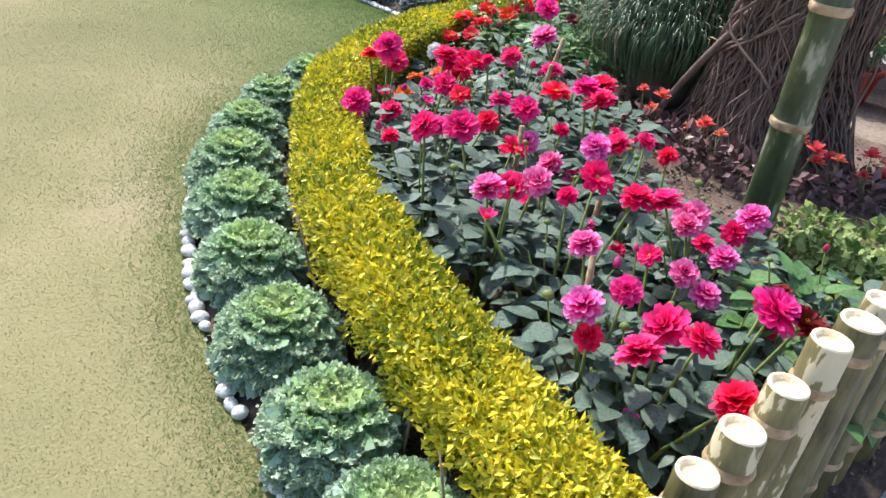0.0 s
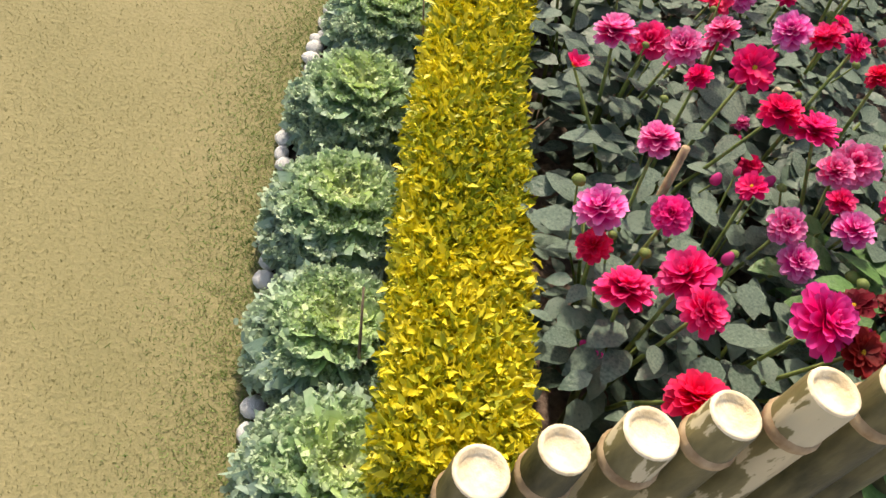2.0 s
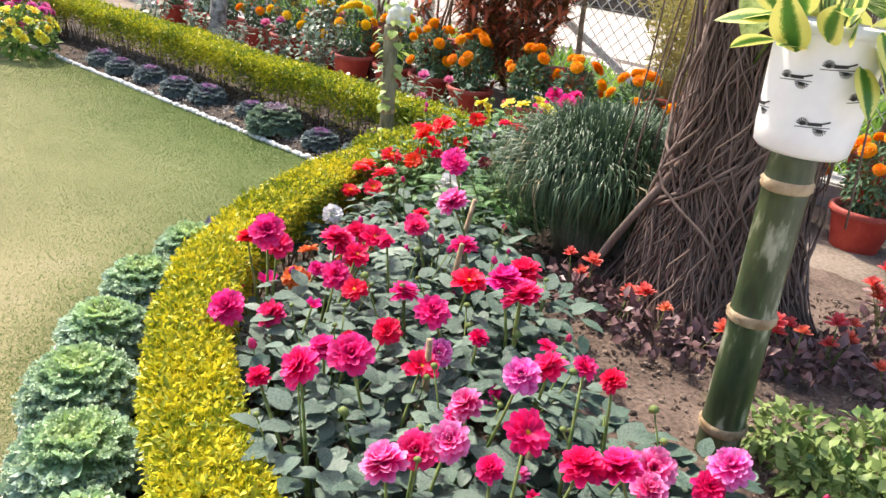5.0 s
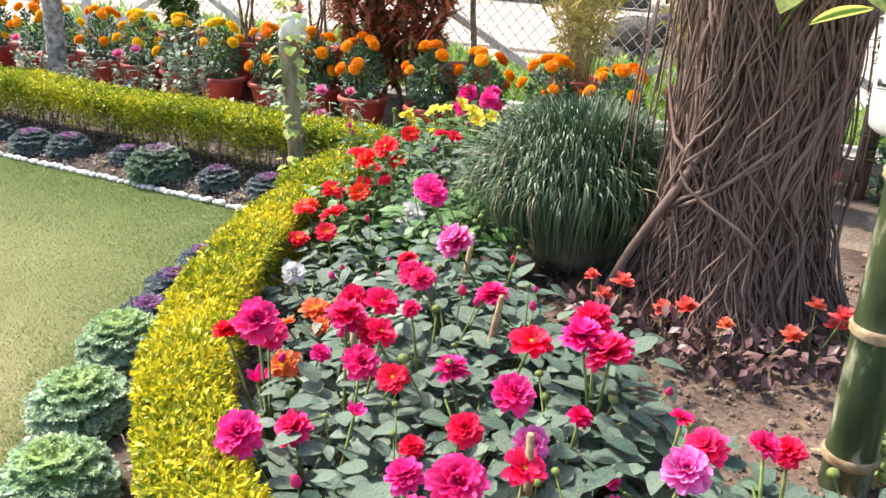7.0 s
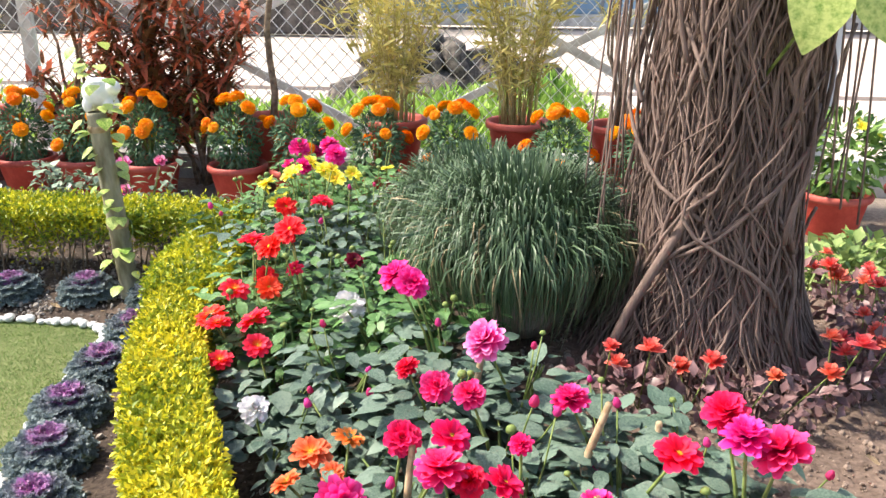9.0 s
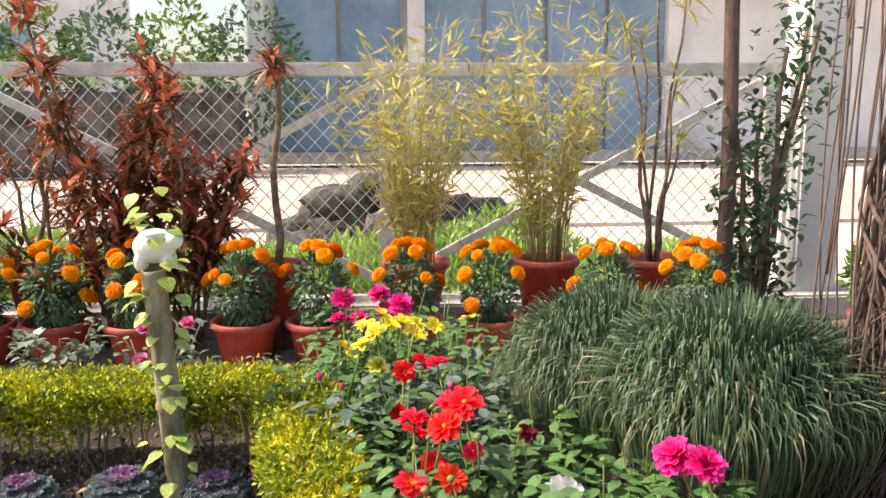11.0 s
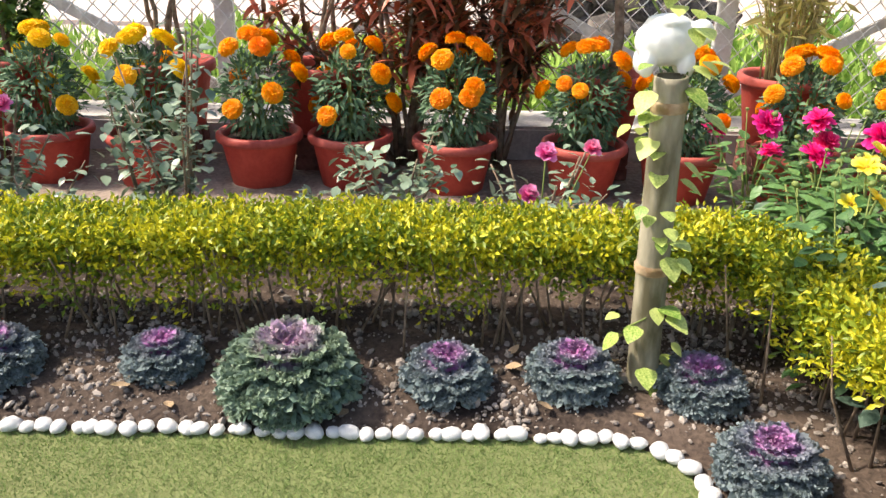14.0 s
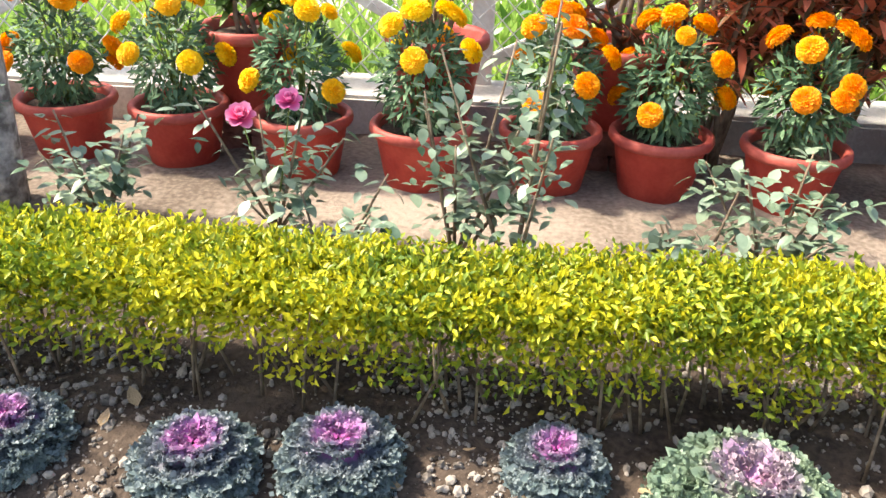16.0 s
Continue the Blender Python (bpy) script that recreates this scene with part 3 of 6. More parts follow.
STONES = [stone_mesh(k) for k in range(5)]
r2 = random.Random(3)
s_line = resample(EDGE, 0.001)
pos = 0.0
total = 0.001 * len(s_line)
while pos < total - 0.02:
    x, y = s_line[int(pos / 0.001)]
    size = r2.uniform(0.016, 0.025)
    if x > -4.2 and not (0.3 < x < 0.55) and (x < 1.9 or (int(pos / 0.19) % 2 == 0)):
        ob = put("edging_stone", STONES[r2.randrange(5)], None, pose(x + r2.uniform(-0.008, 0.008), y + r2.uniform(-0.008, 0.008), size * 0.7, 0, 0, r2.uniform(0, 360)) @ Matrix.Diagonal((size * r2.uniform(1, 1.35), size, size, 1)))
        tagged(ob, "white painted pebble edging the flower bed", "stone", "white edging stones")
    pos += size * 2.05

# soil clods and pebbles
def clods(name, n, xr, yr, smin, smax, material, keep, label):
    x, y = rng.uniform(*xr, n), rng.uniform(*yr, n)
    m = keep(x, y)
    x, y = x[m], y[m]
    k = len(x)
    g = 2 / (1 + 5 ** 0.5)
    V = np.array([(0, 1, g), (0, 1, -g), (0, -1, g), (0, -1, -g), (1, g, 0), (1, -g, 0), (-1, g, 0), (-1, -g, 0), (g, 0, 1), (-g, 0, 1), (g, 0, -1), (-g, 0, -1)], float) / 1.2
    F = np.array([(0, 8, 4), (0, 4, 1), (0, 1, 6), (0, 6, 9), (0, 9, 8), (3, 10, 5), (3, 5, 2), (3, 2, 7), (3, 7, 11), (3, 11, 10), (8, 2, 5), (8, 5, 4), (4, 5, 10), (4, 10, 1), (1, 10, 11), (1, 11, 6), (6, 11, 7), (6, 7, 9), (9, 7, 2), (9, 2, 8)])
    s = smin + (smax - smin) * rng.random(k) ** 3
    R = frames(unit(k), unit(k))
    P = np.stack([x, y, soil_z(x, y) + s * 0.3], 1)
    W, FF, U = scatter((V, [F], np.zeros((12, 2))), R, P, s[:, None] * rng.uniform(0.45, 1.3, (k, 3)))
    return tagged(put(name, make_mesh(name, W, FF, material, None, False)), label, "soil", "", "stuff")


clods("soil_clods", 16000, (-4.0, 1.95), (-3.4, 0.6), 0.003, 0.016, M_CLOD, lambda x, y: edge_dist(x, y) > 0.03, "brown soil clods and small stones")
clods("bed_gravel", 16000, (-3.5, 0.5), (-0.22, 0.4), 0.002, 0.013, M_CLOD, lambda x, y: (edge_dist(x, y) > 0.03) & (wander(x, y, 2.2) + 0.25 * rng.normal(size=len(x)) > -0.1), "loose brown gravel and clods before the hedge")
clods("bare_soil_clods", 7000, (1.9, 3.45), (-2.4, -0.2), 0.003, 0.012, M_CRUMB, lambda x, y: edge_dist(x, y) > 0.03, "brown crumbs of dug soil")

# ------------------------------------------------------------ hedges
def hedge(name, line, half, height, n, material, label, low=0.05, leaf=(0.014, 0.026)):
    line = resample(line, 0.02)
    T = np.gradient(line, axis=0)
    T /= np.linalg.norm(T, axis=1, keepdims=True)
    Nn = np.stack([-T[:, 1], T[:, 0]], 1)
    i = rng.integers(0, len(line), n)
    q = rng.random(n)
    depth = rng.random(n) ** 1.4 * 0.11
    side = np.where(rng.random(n) < 0.5, -1.0, 1.0)
    top = q < 0.5
    hh = height * (1 + 0.06 * np.array([noise.noise((float(line[a, 0]) * 2.5, float(line[a, 1]) * 2.5, 0)) for a in range(len(line))]))[i]
    wob = half * (1 + 0.13 * np.array([noise.noise((float(line[a, 0]) * 3.5, float(line[a, 1]) * 3.5, 9)) for a in range(len(line))]))[i]
    off = np.where(top, rng.uniform(-1, 1, n) * wob, side * (wob - depth))
    rise = np.where(top, hh - depth * 0.8 - 0.03 * (np.abs(off) / wob) ** 6, low + (hh - low) * (1 - rng.random(n) ** 1.25))
    ragged = low + (hh - low) * (0.55 if half < 0.12 else 0.62) * np.clip(0.42 + 1.5 * np.array([noise.noise((float(line[a, 0]) * 7, float(line[a, 1]) * 7, 5)) for a in range(len(line))]), 0, 1)[i] * (low > 0.05)
    rise = np.where(top, rise, np.maximum(rise, ragged + (hh - ragged) * rng.random(n) ** 1.3)) + rng.normal(0, 0.009 if half < 0.12 else 0.014, n)
    P2 = line[i] + Nn[i] * off[:, None] + rng.normal(0, 0.008 if half < 0.12 else 0.014, (n, 2))
    P = np.stack([P2[:, 0], P2[:, 1], rise], 1)
    out = np.where(top[:, None], np.array([0, 0, 1.0]), np.concatenate([Nn[i] * side[:, None], np.full((n, 1), 0.35)], 1))
    al = unit(n) + out * 1.1
    R = frames(al, out + 0.6 * unit(n))
    size = rng.uniform(*leaf, n)
    tpl = kite_tpl(0.46, 0.32)
    V, F, U = scatter(tpl, R, P, size)
    root = thing(name, (0, 0, 0), label, "hedge")
    put("leaves", make_mesh("leaves", V, F, material, U), root)["kind"] = "stuff"
    tw = []
    for a in range(0, len(line), 3):
        for _ in range(2):
            c = line[a] + rng.normal(0, half * 0.45, 2)
            e = c + rng.normal(0, half * 0.5, 2)
            mid = (c + e) / 2 + rng.normal(0, 0.02, 2)
            tw.append(tube([(*c, 0.0), (*mid, height * 0.5), (*e, height * 0.9)], [0.005, 0.0035, 0.002], 5))
    V, F, U = join(tw)
    put("twig_tangle", make_mesh("twig_tangle", V, F, M_TWIG, U), root, None, "bare brown hedge twigs")["kind"] = "stuff"
    return root


hedge("clipped_hedge", HEDGE_A, 0.098, 0.385, 165000, M_HEDGE, "curved clipped golden-yellow duranta hedge round the dahlias", 0.15, (0.015, 0.030))
hedge("clipped_hedge", HEDGE_B, 0.135, 0.41, 120000, M_HEDGE2, "straight clipped yellow-green hedge, bare at its foot", 0.14, (0.016, 0.031))

# ------------------------------------------------------------ ornamental kale
def kale_mesh(name, R, H, material, seed, rings, frill=1.0):
    """Overlapping leaves laid on a dome, each margin edged with small curled frills."""
    rg = np.random.default_rng(seed)
    parts, FP, FN, FT, FU = [], [], [], [], []

    def dome(ph, az, lift=0.0):
        e = np.stack([np.sin(ph) * np.cos(az), np.sin(ph) * np.sin(az), np.cos(ph)], -1)
        return e * np.array([R, R, H]) * (1 + lift)[..., None] + np.array([0, 0, 0.35 * H]), e

    for ring, (cnt, ph0, ph1, half) in enumerate(rings):
        for j in range(cnt):
            az = 2 * math.pi * (j + 0.5 * (ring % 2)) / cnt + rg.normal(0, 0.10)
            top = ph1 + rg.normal(0, 0.06)
            nu, nv = 9, 6
            u = np.linspace(-1, 1, nu)[None, :] * np.ones((nv, 1))
            v = np.linspace(0, 1, nv)[:, None] * np.ones((1, nu))
            ph = ph0 + (top - ph0) * v * (1 - 0.18 * u * u)
            wd = half * np.sin(np.clip(v * 0.85 + 0.15, 0, 1) * math.pi * 0.62) / np.maximum(np.sin(ph), 0.25)
            ru = (0.10 * v * np.sin(9 * u + rg.uniform(0, 6)) + rg.uniform(-0.07, 0.10) * v) * frill
            lift = -0.24 + 0.34 * v ** 2 + ru + 0.05 * np.abs(u) * v
            P, E = dome(ph, az + u * wd, lift)
            parts.append((P.reshape(-1, 3), [np.stack([q := (np.arange(nv - 1)[:, None] * nu + np.arange(nu - 1)[None]).ravel(), q + 1, q + nu + 1, q + nu], 1)], np.stack([u * 0.5 + 0.5, v * 0.8], 2).reshape(-1, 2)))
            k = int(60 * frill)
            uu = np.linspace(-1, 1, k) + rg.normal(0, 0.03, k)
            for layer in range(4):
                vv = np.sqrt(np.clip(1 - 0.75 * np.abs(uu) ** 3, 0.05, 1)) * (1 - layer * 0.13 * rg.random(k))
                ph = ph0 + (top - ph0) * vv * (1 - 0.18 * uu * uu)
                wd = half * np.sin(np.clip(vv * 0.85 + 0.15, 0, 1) * math.pi * 0.62) / np.maximum(np.sin(ph), 0.25)
                P, E = dome(ph, az + uu * wd, -0.24 + 0.37 * vv ** 2 + rg.normal(0, 0.055, k))
                FP.append(P)
                FN.append(E)
    V, F, U = join(parts)
    P, E = np.concatenate(FP), np.concatenate(FN)
    n = len(P)
    tpl = (np.array([(-0.5, 0, 0), (0.5, 0, 0), (-0.62, 0.5, 0.34), (0.62, 0.5, -0.22), (-0.4, 1.0, 0.1), (0.4, 1.0, 0.45)], float), [np.array([(0, 1, 3, 2), (2, 3, 5, 4)])], np.array([(0.4, 0.85), (0.6, 0.85), (0.4, 0.93), (0.6, 0.93), (0.4, 1), (0.6, 1)], float))
    rgn = rg.normal(size=(n, 3))
    fr = scatter(tpl, frames(E + 0.75 * rgn, rg.normal(size=(n, 3))), P, rg.uniform(0.045, 0.085, n) * R)
    V, F, U = join([(V, F, U), fr])
    return make_mesh(name, V, F, material, U)


RINGS_G = [(5, 0.02, 0.42, 0.34), (7, 0.15, 0.72, 0.34), (9, 0.4, 1.0, 0.36), (11, 0.65, 1.28, 0.36), (12, 0.9, 1.55, 0.36), (12, 1.15, 1.85, 0.36)]
RINGS_P = [(4, 0.05, 0.40, 0.30), (6, 0.15, 0.62, 0.34), (8, 0.45, 1.0, 0.36), (10, 0.7, 1.3, 0.36), (10, 1.0, 1.65, 0.36), (9, 1.2, 1.95, 0.36)]
KALE_G = [kale_mesh("rosette", 0.146, 0.128, M_KALE, 10 + k, RINGS_G) for k in range(3)]
KALE_P = [kale_mesh("rosette", 0.116, 0.082, M_KALE2, 20 + k, RINGS_P) for k in range(3)]
KALE_X = kale_mesh("rosette", 0.165, 0.125, M_KALE3, 31, RINGS_G)
STALK = make_mesh("stalk", *tube([(0, 0, -0.03), (0, 0, 0.03), (0, 0, 0.06)], [0.022, 0.018, 0.012], 8)[:2], M_TWIG)


def kale(x, y, me, scale, label, group):
    root = thing("ornamental_kale", (x, y, float(soil_z([x], [y])[0])), label, "ornamental cabbage", group, turn=r2.uniform(0, 6))
    root.scale = (scale,) * 3
    put("rosette", me, root)
    put("stalk", STALK, root)


for k, (x, y) in enumerate(((0.55, -1.76), (0.75, -2.10), (1.00, -2.39), (1.28, -2.62), (1.575, -2.785), (1.885, -2.935), (2.228, -3.07), (2.581, -3.164), (2.885, -3.228), (3.175, -3.262))):
    kale(x + 0.004, y + 0.014, KALE_G[k % 3], (0.86 if k < 3 else 1.0) * r2.uniform(0.95, 1.05), "frilly green ornamental kale with a pale yellow-green heart", "green kale row")
for x, y, s in ((-3.2, -0.06, 0.9), (-2.86, -0.09, 0.9), (-2.52, -0.04, 0.95), (-2.09, -0.07, 1.0), (-1.79, -0.02, 1.0), (-1.33, 0.02, 0.82), (-0.54, -0.04, 0.9), (-0.19, -0.02, 0.93), (0.15, -0.07, 0.9),
                (0.22, -0.40, 0.95), (0.24, -0.72, 0.95), (0.27, -1.02, 0.95), (0.35, -1.28, 0.95), (0.45, -1.53, 0.9)):
    kale(x, y, KALE_P[r2.randrange(3)], s, "blue-green ornamental kale with a bright purple heart", "purple kale row")
kale(-0.96, -0.08, KALE_X, 0.95, "large grey-green frilly kale with mauve patches", "purple kale row")

# ------------------------------------------------------------ dahlias
def petal_tpl(width=0.55, cup=0.35, curl=0.1, notch=0.0):
    V, U = [], []
    for i in range(4):
        v = i / 3
        w = width * 0.5 * (0.35, 0.9, 1.0, 0.5)[i]
        for j, u in enumerate((-1, 0, 1)):
            V.append((u * w, v - (notch if (i == 3 and j == 1) else 0), cup * w * abs(u) + curl * v * v))
            U.append((u * 0.5 + 0.5, v))
    F = [(3 * i + j, 3 * i + j + 1, 3 * i + j + 4, 3 * i + j + 3) for i in range(3) for j in range(2)]
    return np.array(V, float), [np.array(F)], np.array(U, float)


def head_mesh(name, material, rings, seed, width=0.55, cup=0.5):
    """rings: (petals, rise in radians, length, height)."""
    rg = np.random.default_rng(seed)
    parts = []
    for n, rise, ln, h in rings:
        a = np.arange(n) * 2 * math.pi / n + rg.uniform(0, 6) + rg.normal(0, 0.10, n)
        e = rise + rg.normal(0, 0.13, n)
        al = np.stack([np.cos(a) * np.cos(e), np.sin(a) * np.cos(e), np.sin(e)], 1)
        nm = np.stack([-np.cos(a) * np.sin(e), -np.sin(a) * np.sin(e), np.cos(e)], 1) + rg.normal(0, 0.12, (n, 3))
        P = np.stack([np.cos(a) * 0.06, np.sin(a) * 0.06, np.full(n, h)], 1)
        parts.append(scatter(petal_tpl(width, cup, 0.06), frames(al, nm), P, ln * rg.uniform(0.86, 1.08, n)))
    V, F, U = join(parts)
    return make_mesh(name, V, F, material, U)


FULL = [(13, -0.25, 1.0, 0.0), (13, 0.02, 0.98, 0.08), (12, 0.32, 0.9, 0.16), (10, 0.62, 0.78, 0.22), (8, 0.95, 0.6, 0.26), (6, 1.25, 0.42, 0.28)]
SEMI = [(11, -0.12, 1.0, 0.0), (10, 0.12, 0.92, 0.05), (8, 0.42, 0.68, 0.1)]
SINGLE = [(8, 0.05, 1.0, 0.0), (5, 0.25, 0.9, 0.03)]
LILY = [(6, 0.75, 1.0, 0.0), (4, 0.95, 0.8, 0.02)]
HEADS = {
    "M": [head_mesh("flower_head", P_MAG, FULL, k) for k in (1, 2, 3)],
    "P": [head_mesh("flower_head", P_PINK, FULL, k) for k in (4, 5, 6)],
    "R": [head_mesh("flower_head", P_RED, FULL if k == 7 else SEMI, k, 0.6) for k in (7, 8, 9)],
    "S": [head_mesh("flower_head", P_SCAR, SEMI, k, 0.55) for k in (10, 11)],
    "D": [head_mesh("flower_head", P_DARK, SEMI, k, 0.62) for k in (12, 13)],
    "O": [head_mesh("flower_head", P_ORNG, SEMI, k, 0.55) for k in (14, 15)],
    "Y": [head_mesh("flower_head", P_YELL, SINGLE, k, 0.62) for k in (16, 17)],
    "W": [head_mesh("flower_head", P_WHIT, FULL, k) for k in (18, 19)],
    "L": [head_mesh("flower_head", P_MAG, LILY, k, 0.5) for k in (20, 21)],
    "V": [head_mesh("flower_head", P_VIVID, SEMI, k, 0.5) for k in (24, 25)],
    "B": [head_mesh("flower_head", P_RED, FULL, k) for k in (22, 23)],
}
COLOURS = {"V": "bright red double", "M": "magenta double", "P": "pale-tipped pink double", "R": "crimson", "S": "scarlet", "D": "dark maroon", "O": "orange", "Y": "yellow single", "W": "white", "L": "half-open pink", "B": "deep red double"}
DISC = make_mesh("flower_centre", *lathe([(0.0, 0.10), (0.10, 0.10), (0.17, 0.06), (0.20, 0.0), (0.16, -0.05)], 12)[:2], P_DISC)
DLEAVES = [make_mesh("leaf", *(lambda t: (t[0], t[1]))(leaf_tpl(w, 6, 0.12, c, 0.45, 0.05)), M_DLEAF) for w, c in ((0.62, 0.12), (0.55, 0.3), (0.7, 0.2))]
LLEAVES = [make_mesh("leaf", *(lambda t: (t[0], t[1]))(leaf_tpl(w, 6, 0.12, c, 0.45, 0.06)), M_DLEAF2) for w, c in ((0.55, 0.12), (0.5, 0.3), (0.45, 0.2))]
BUD = make_mesh("bud", *lathe([(0.0, -0.3), (0.6, -0.2), (1.0, 0.2), (0.8, 0.8), (0.3, 1.1), (0.0, 1.15)], 10)[:2], M_STEM)
BUDP = make_mesh("bud", *lathe([(0.0, -0.3), (0.6, -0.2), (0.9, 0.3), (0.8, 1.0), (0.45, 1.8), (0.0, 2.0)], 10)[:2], P_ROSE)


def rot_to(direction, spin=0.0):
    return Vector(direction).to_track_quat("Z", "Y").to_matrix().to_4x4() @ Matrix.Rotation(spin, 4, "Z")


def dahlia(x, y, flowers, leaves=24, top=0.47, wide=0.2, light=False, buds=2, leaf=(0.075, 0.125), label="", group="dahlia bed", fill=0):
    """flowers: (x, y, z, kind, radius)."""
    z0 = float(soil_z([x], [y])[0])
    tall = max(0.20, top - z0)
    kinds = sorted({f[3] for f in flowers}, key=lambda k: -sum(f[3] == k for f in flowers))[:2]
    text = label or (("dahlia with " + " and ".join(COLOURS[k] for k in kinds) + " flowers") if kinds else "leafy grey-green dahlia without open flowers")
    root = thing("dahlia_plant", (x, y, z0), text, "flowering plant", group)
    base = Vector((x, y, z0))
    stems = []
    for fx, fy, fz, kind, rad in flowers:
        e = Vector((fx, fy, fz)) - base
        mid = Vector((e.x * 0.45, e.y * 0.45, e.z * 0.55))
        stems.append(tube([(0.01 * r2.uniform(-1, 1), 0.01 * r2.uniform(-1, 1), -0.02), mid, e * 0.99], [0.006, 0.0045, 0.003], 6))
        face = Vector((r2.uniform(-0.5, 0.7), r2.uniform(-0.9, 0.2), 0.9)).normalized()
        h = put("flower_head", r2.choice(HEADS[kind]), root, Matrix.Translation(e) @ rot_to(face, r2.uniform(0, 6)) @ Matrix.Scale(rad, 4))
        if kind in "RSDOYLV":
            put("flower_centre", DISC, h, Matrix.Translation((0, 0, 0.05)), "golden yellow flower centre")
    for _ in range(3):
        a = r2.uniform(0, 6.28)
        stems.append(tube([(0, 0, -0.02), (0.04 * math.cos(a), 0.04 * math.sin(a), tall * 0.5), (wide * 0.6 * math.cos(a), wide * 0.6 * math.sin(a), tall * 0.85)], [0.007, 0.005, 0.003], 6))
    for _ in range(buds):
        a, rr = r2.uniform(0, 6.28), wide * r2.uniform(0.3, 0.9)
        e = Vector((rr * math.cos(a), rr * math.sin(a), tall + r2.uniform(0.02, 0.10)))
        stems.append(tube([(0, 0, tall * 0.4), e * 0.7, e], [0.003, 0.0025, 0.002], 5))
        s = r2.uniform(0.008, 0.014)
        put("bud", BUD if r2.random() < 0.7 or light else BUDP, root, Matrix.Translation(e) @ rot_to((r2.uniform(-0.4, 0.4), r2.uniform(-0.4, 0.4), 1)) @ Matrix.Scale(s, 4))
    V, F, U = join(stems)
    put("stem", make_mesh("stem", V, F, M_STEM, U), root)
    for k in range(leaves):
        a = k * 2.4 + r2.uniform(-0.4, 0.4)
        h = tall * (0.25 + 0.75 * math.sqrt((k + 0.5) / leaves))
        rr = wide * r2.uniform(0.15, 0.8)
        up = r2.uniform(-0.25, 0.55)
        d = np.array([[math.cos(a), math.sin(a), up]])
        Rm = frames(d, np.array([[0.25 * r2.uniform(-1, 1), 0.25 * r2.uniform(-1, 1), 1.0]]))[0]
        m = Matrix.Translation((rr * math.cos(a), rr * math.sin(a), h)) @ Matrix(Rm.tolist()).to_4x4() @ Matrix.Scale(r2.uniform(*leaf), 4)
        put("leaf", r2.choice(LLEAVES if light else DLEAVES), root, m)
    if fill:
        a = rng.uniform(0, 2 * math.pi, fill)
        rr = wide * np.sqrt(rng.uniform(0.02, 1.0, fill))
        P = np.stack([rr * np.cos(a), rr * np.sin(a), tall * rng.uniform(0.12, 0.92, fill)], 1)
        D = np.stack([np.cos(a + rng.normal(0, 0.9, fill)), np.sin(a + rng.normal(0, 0.9, fill)), rng.uniform(-0.5, 0.4, fill)], 1)
        V, F, U = scatter(leaf_tpl(0.6, 4, 0.12, 0.2, 0.45), frames(D, np.array([0, 0, 1.0]) + 0.35 * unit(fill)), P, rng.uniform(leaf[0] * 0.8, leaf[1] * 0.9, fill))
        put("lower_leaves", make_mesh("lower_leaves", V, F, M_DLEAF2 if light else M_DLEAF, U), root)["kind"] = "stuff"
    return root


FLOWERS = []
def add(kinds, rows):
    for c, (x, y, z, rad) in zip(kinds, rows):
        FLOWERS.append((x, y, z, c, rad))


# front of the bed
add("MMBPRMPPPRPMPBBMBPPR", [(2.53, -2.17, 0.61, 0.039), (2.62, -2.19, 0.66, 0.028), (2.66, -2.12, 0.62, 0.029), (2.51, -2.25, 0.61, 0.041), (2.47, -2.09, 0.61, 0.024), (2.82, -2.38, 0.61, 0.044), (2.83, -2.23, 0.54, 0.047), (2.86, -2.31, 0.55, 0.034), (2.46, -2.37, 0.56, 0.037), (2.64, -2.42, 0.61, 0.046), (2.48, -2.64, 0.55, 0.045), (2.48, -2.55, 0.54, 0.041), (2.52, -2.50, 0.56, 0.041), (2.64, -2.53, 0.58, 0.027), (2.77, -2.43, 0.61, 0.041), (2.92, -2.32, 0.53, 0.028), (2.93, -2.18, 0.53, 0.034), (2.95, -2.14, 0.57, 0.043), (2.98, -2.32, 0.52, 0.037), (2.88, -2.50, 0.53, 0.029)])
add("PPLPDDPMBLMMMBM", [(2.83, -2.71, 0.59, 0.036), (2.95, -2.44, 0.50, 0.035), (2.60, -2.78, 0.56, 0.031), (2.94, -2.84, 0.54, 0.042), (3.16, -2.46, 0.55, 0.034), (3.27, -2.56, 0.60, 0.038), (3.01, -2.43, 0.47, 0.035), (2.96, -2.72, 0.55, 0.033), (2.97, -2.84, 0.48, 0.030), (3.11, -2.85, 0.36, 0.034), (3.09, -2.85, 0.52, 0.045), (3.07, -2.72, 0.52, 0.050), (3.16, -2.76, 0.56, 0.037), (3.28, -2.80, 0.51, 0.047), (3.22, -2.61, 0.61, 0.053)])
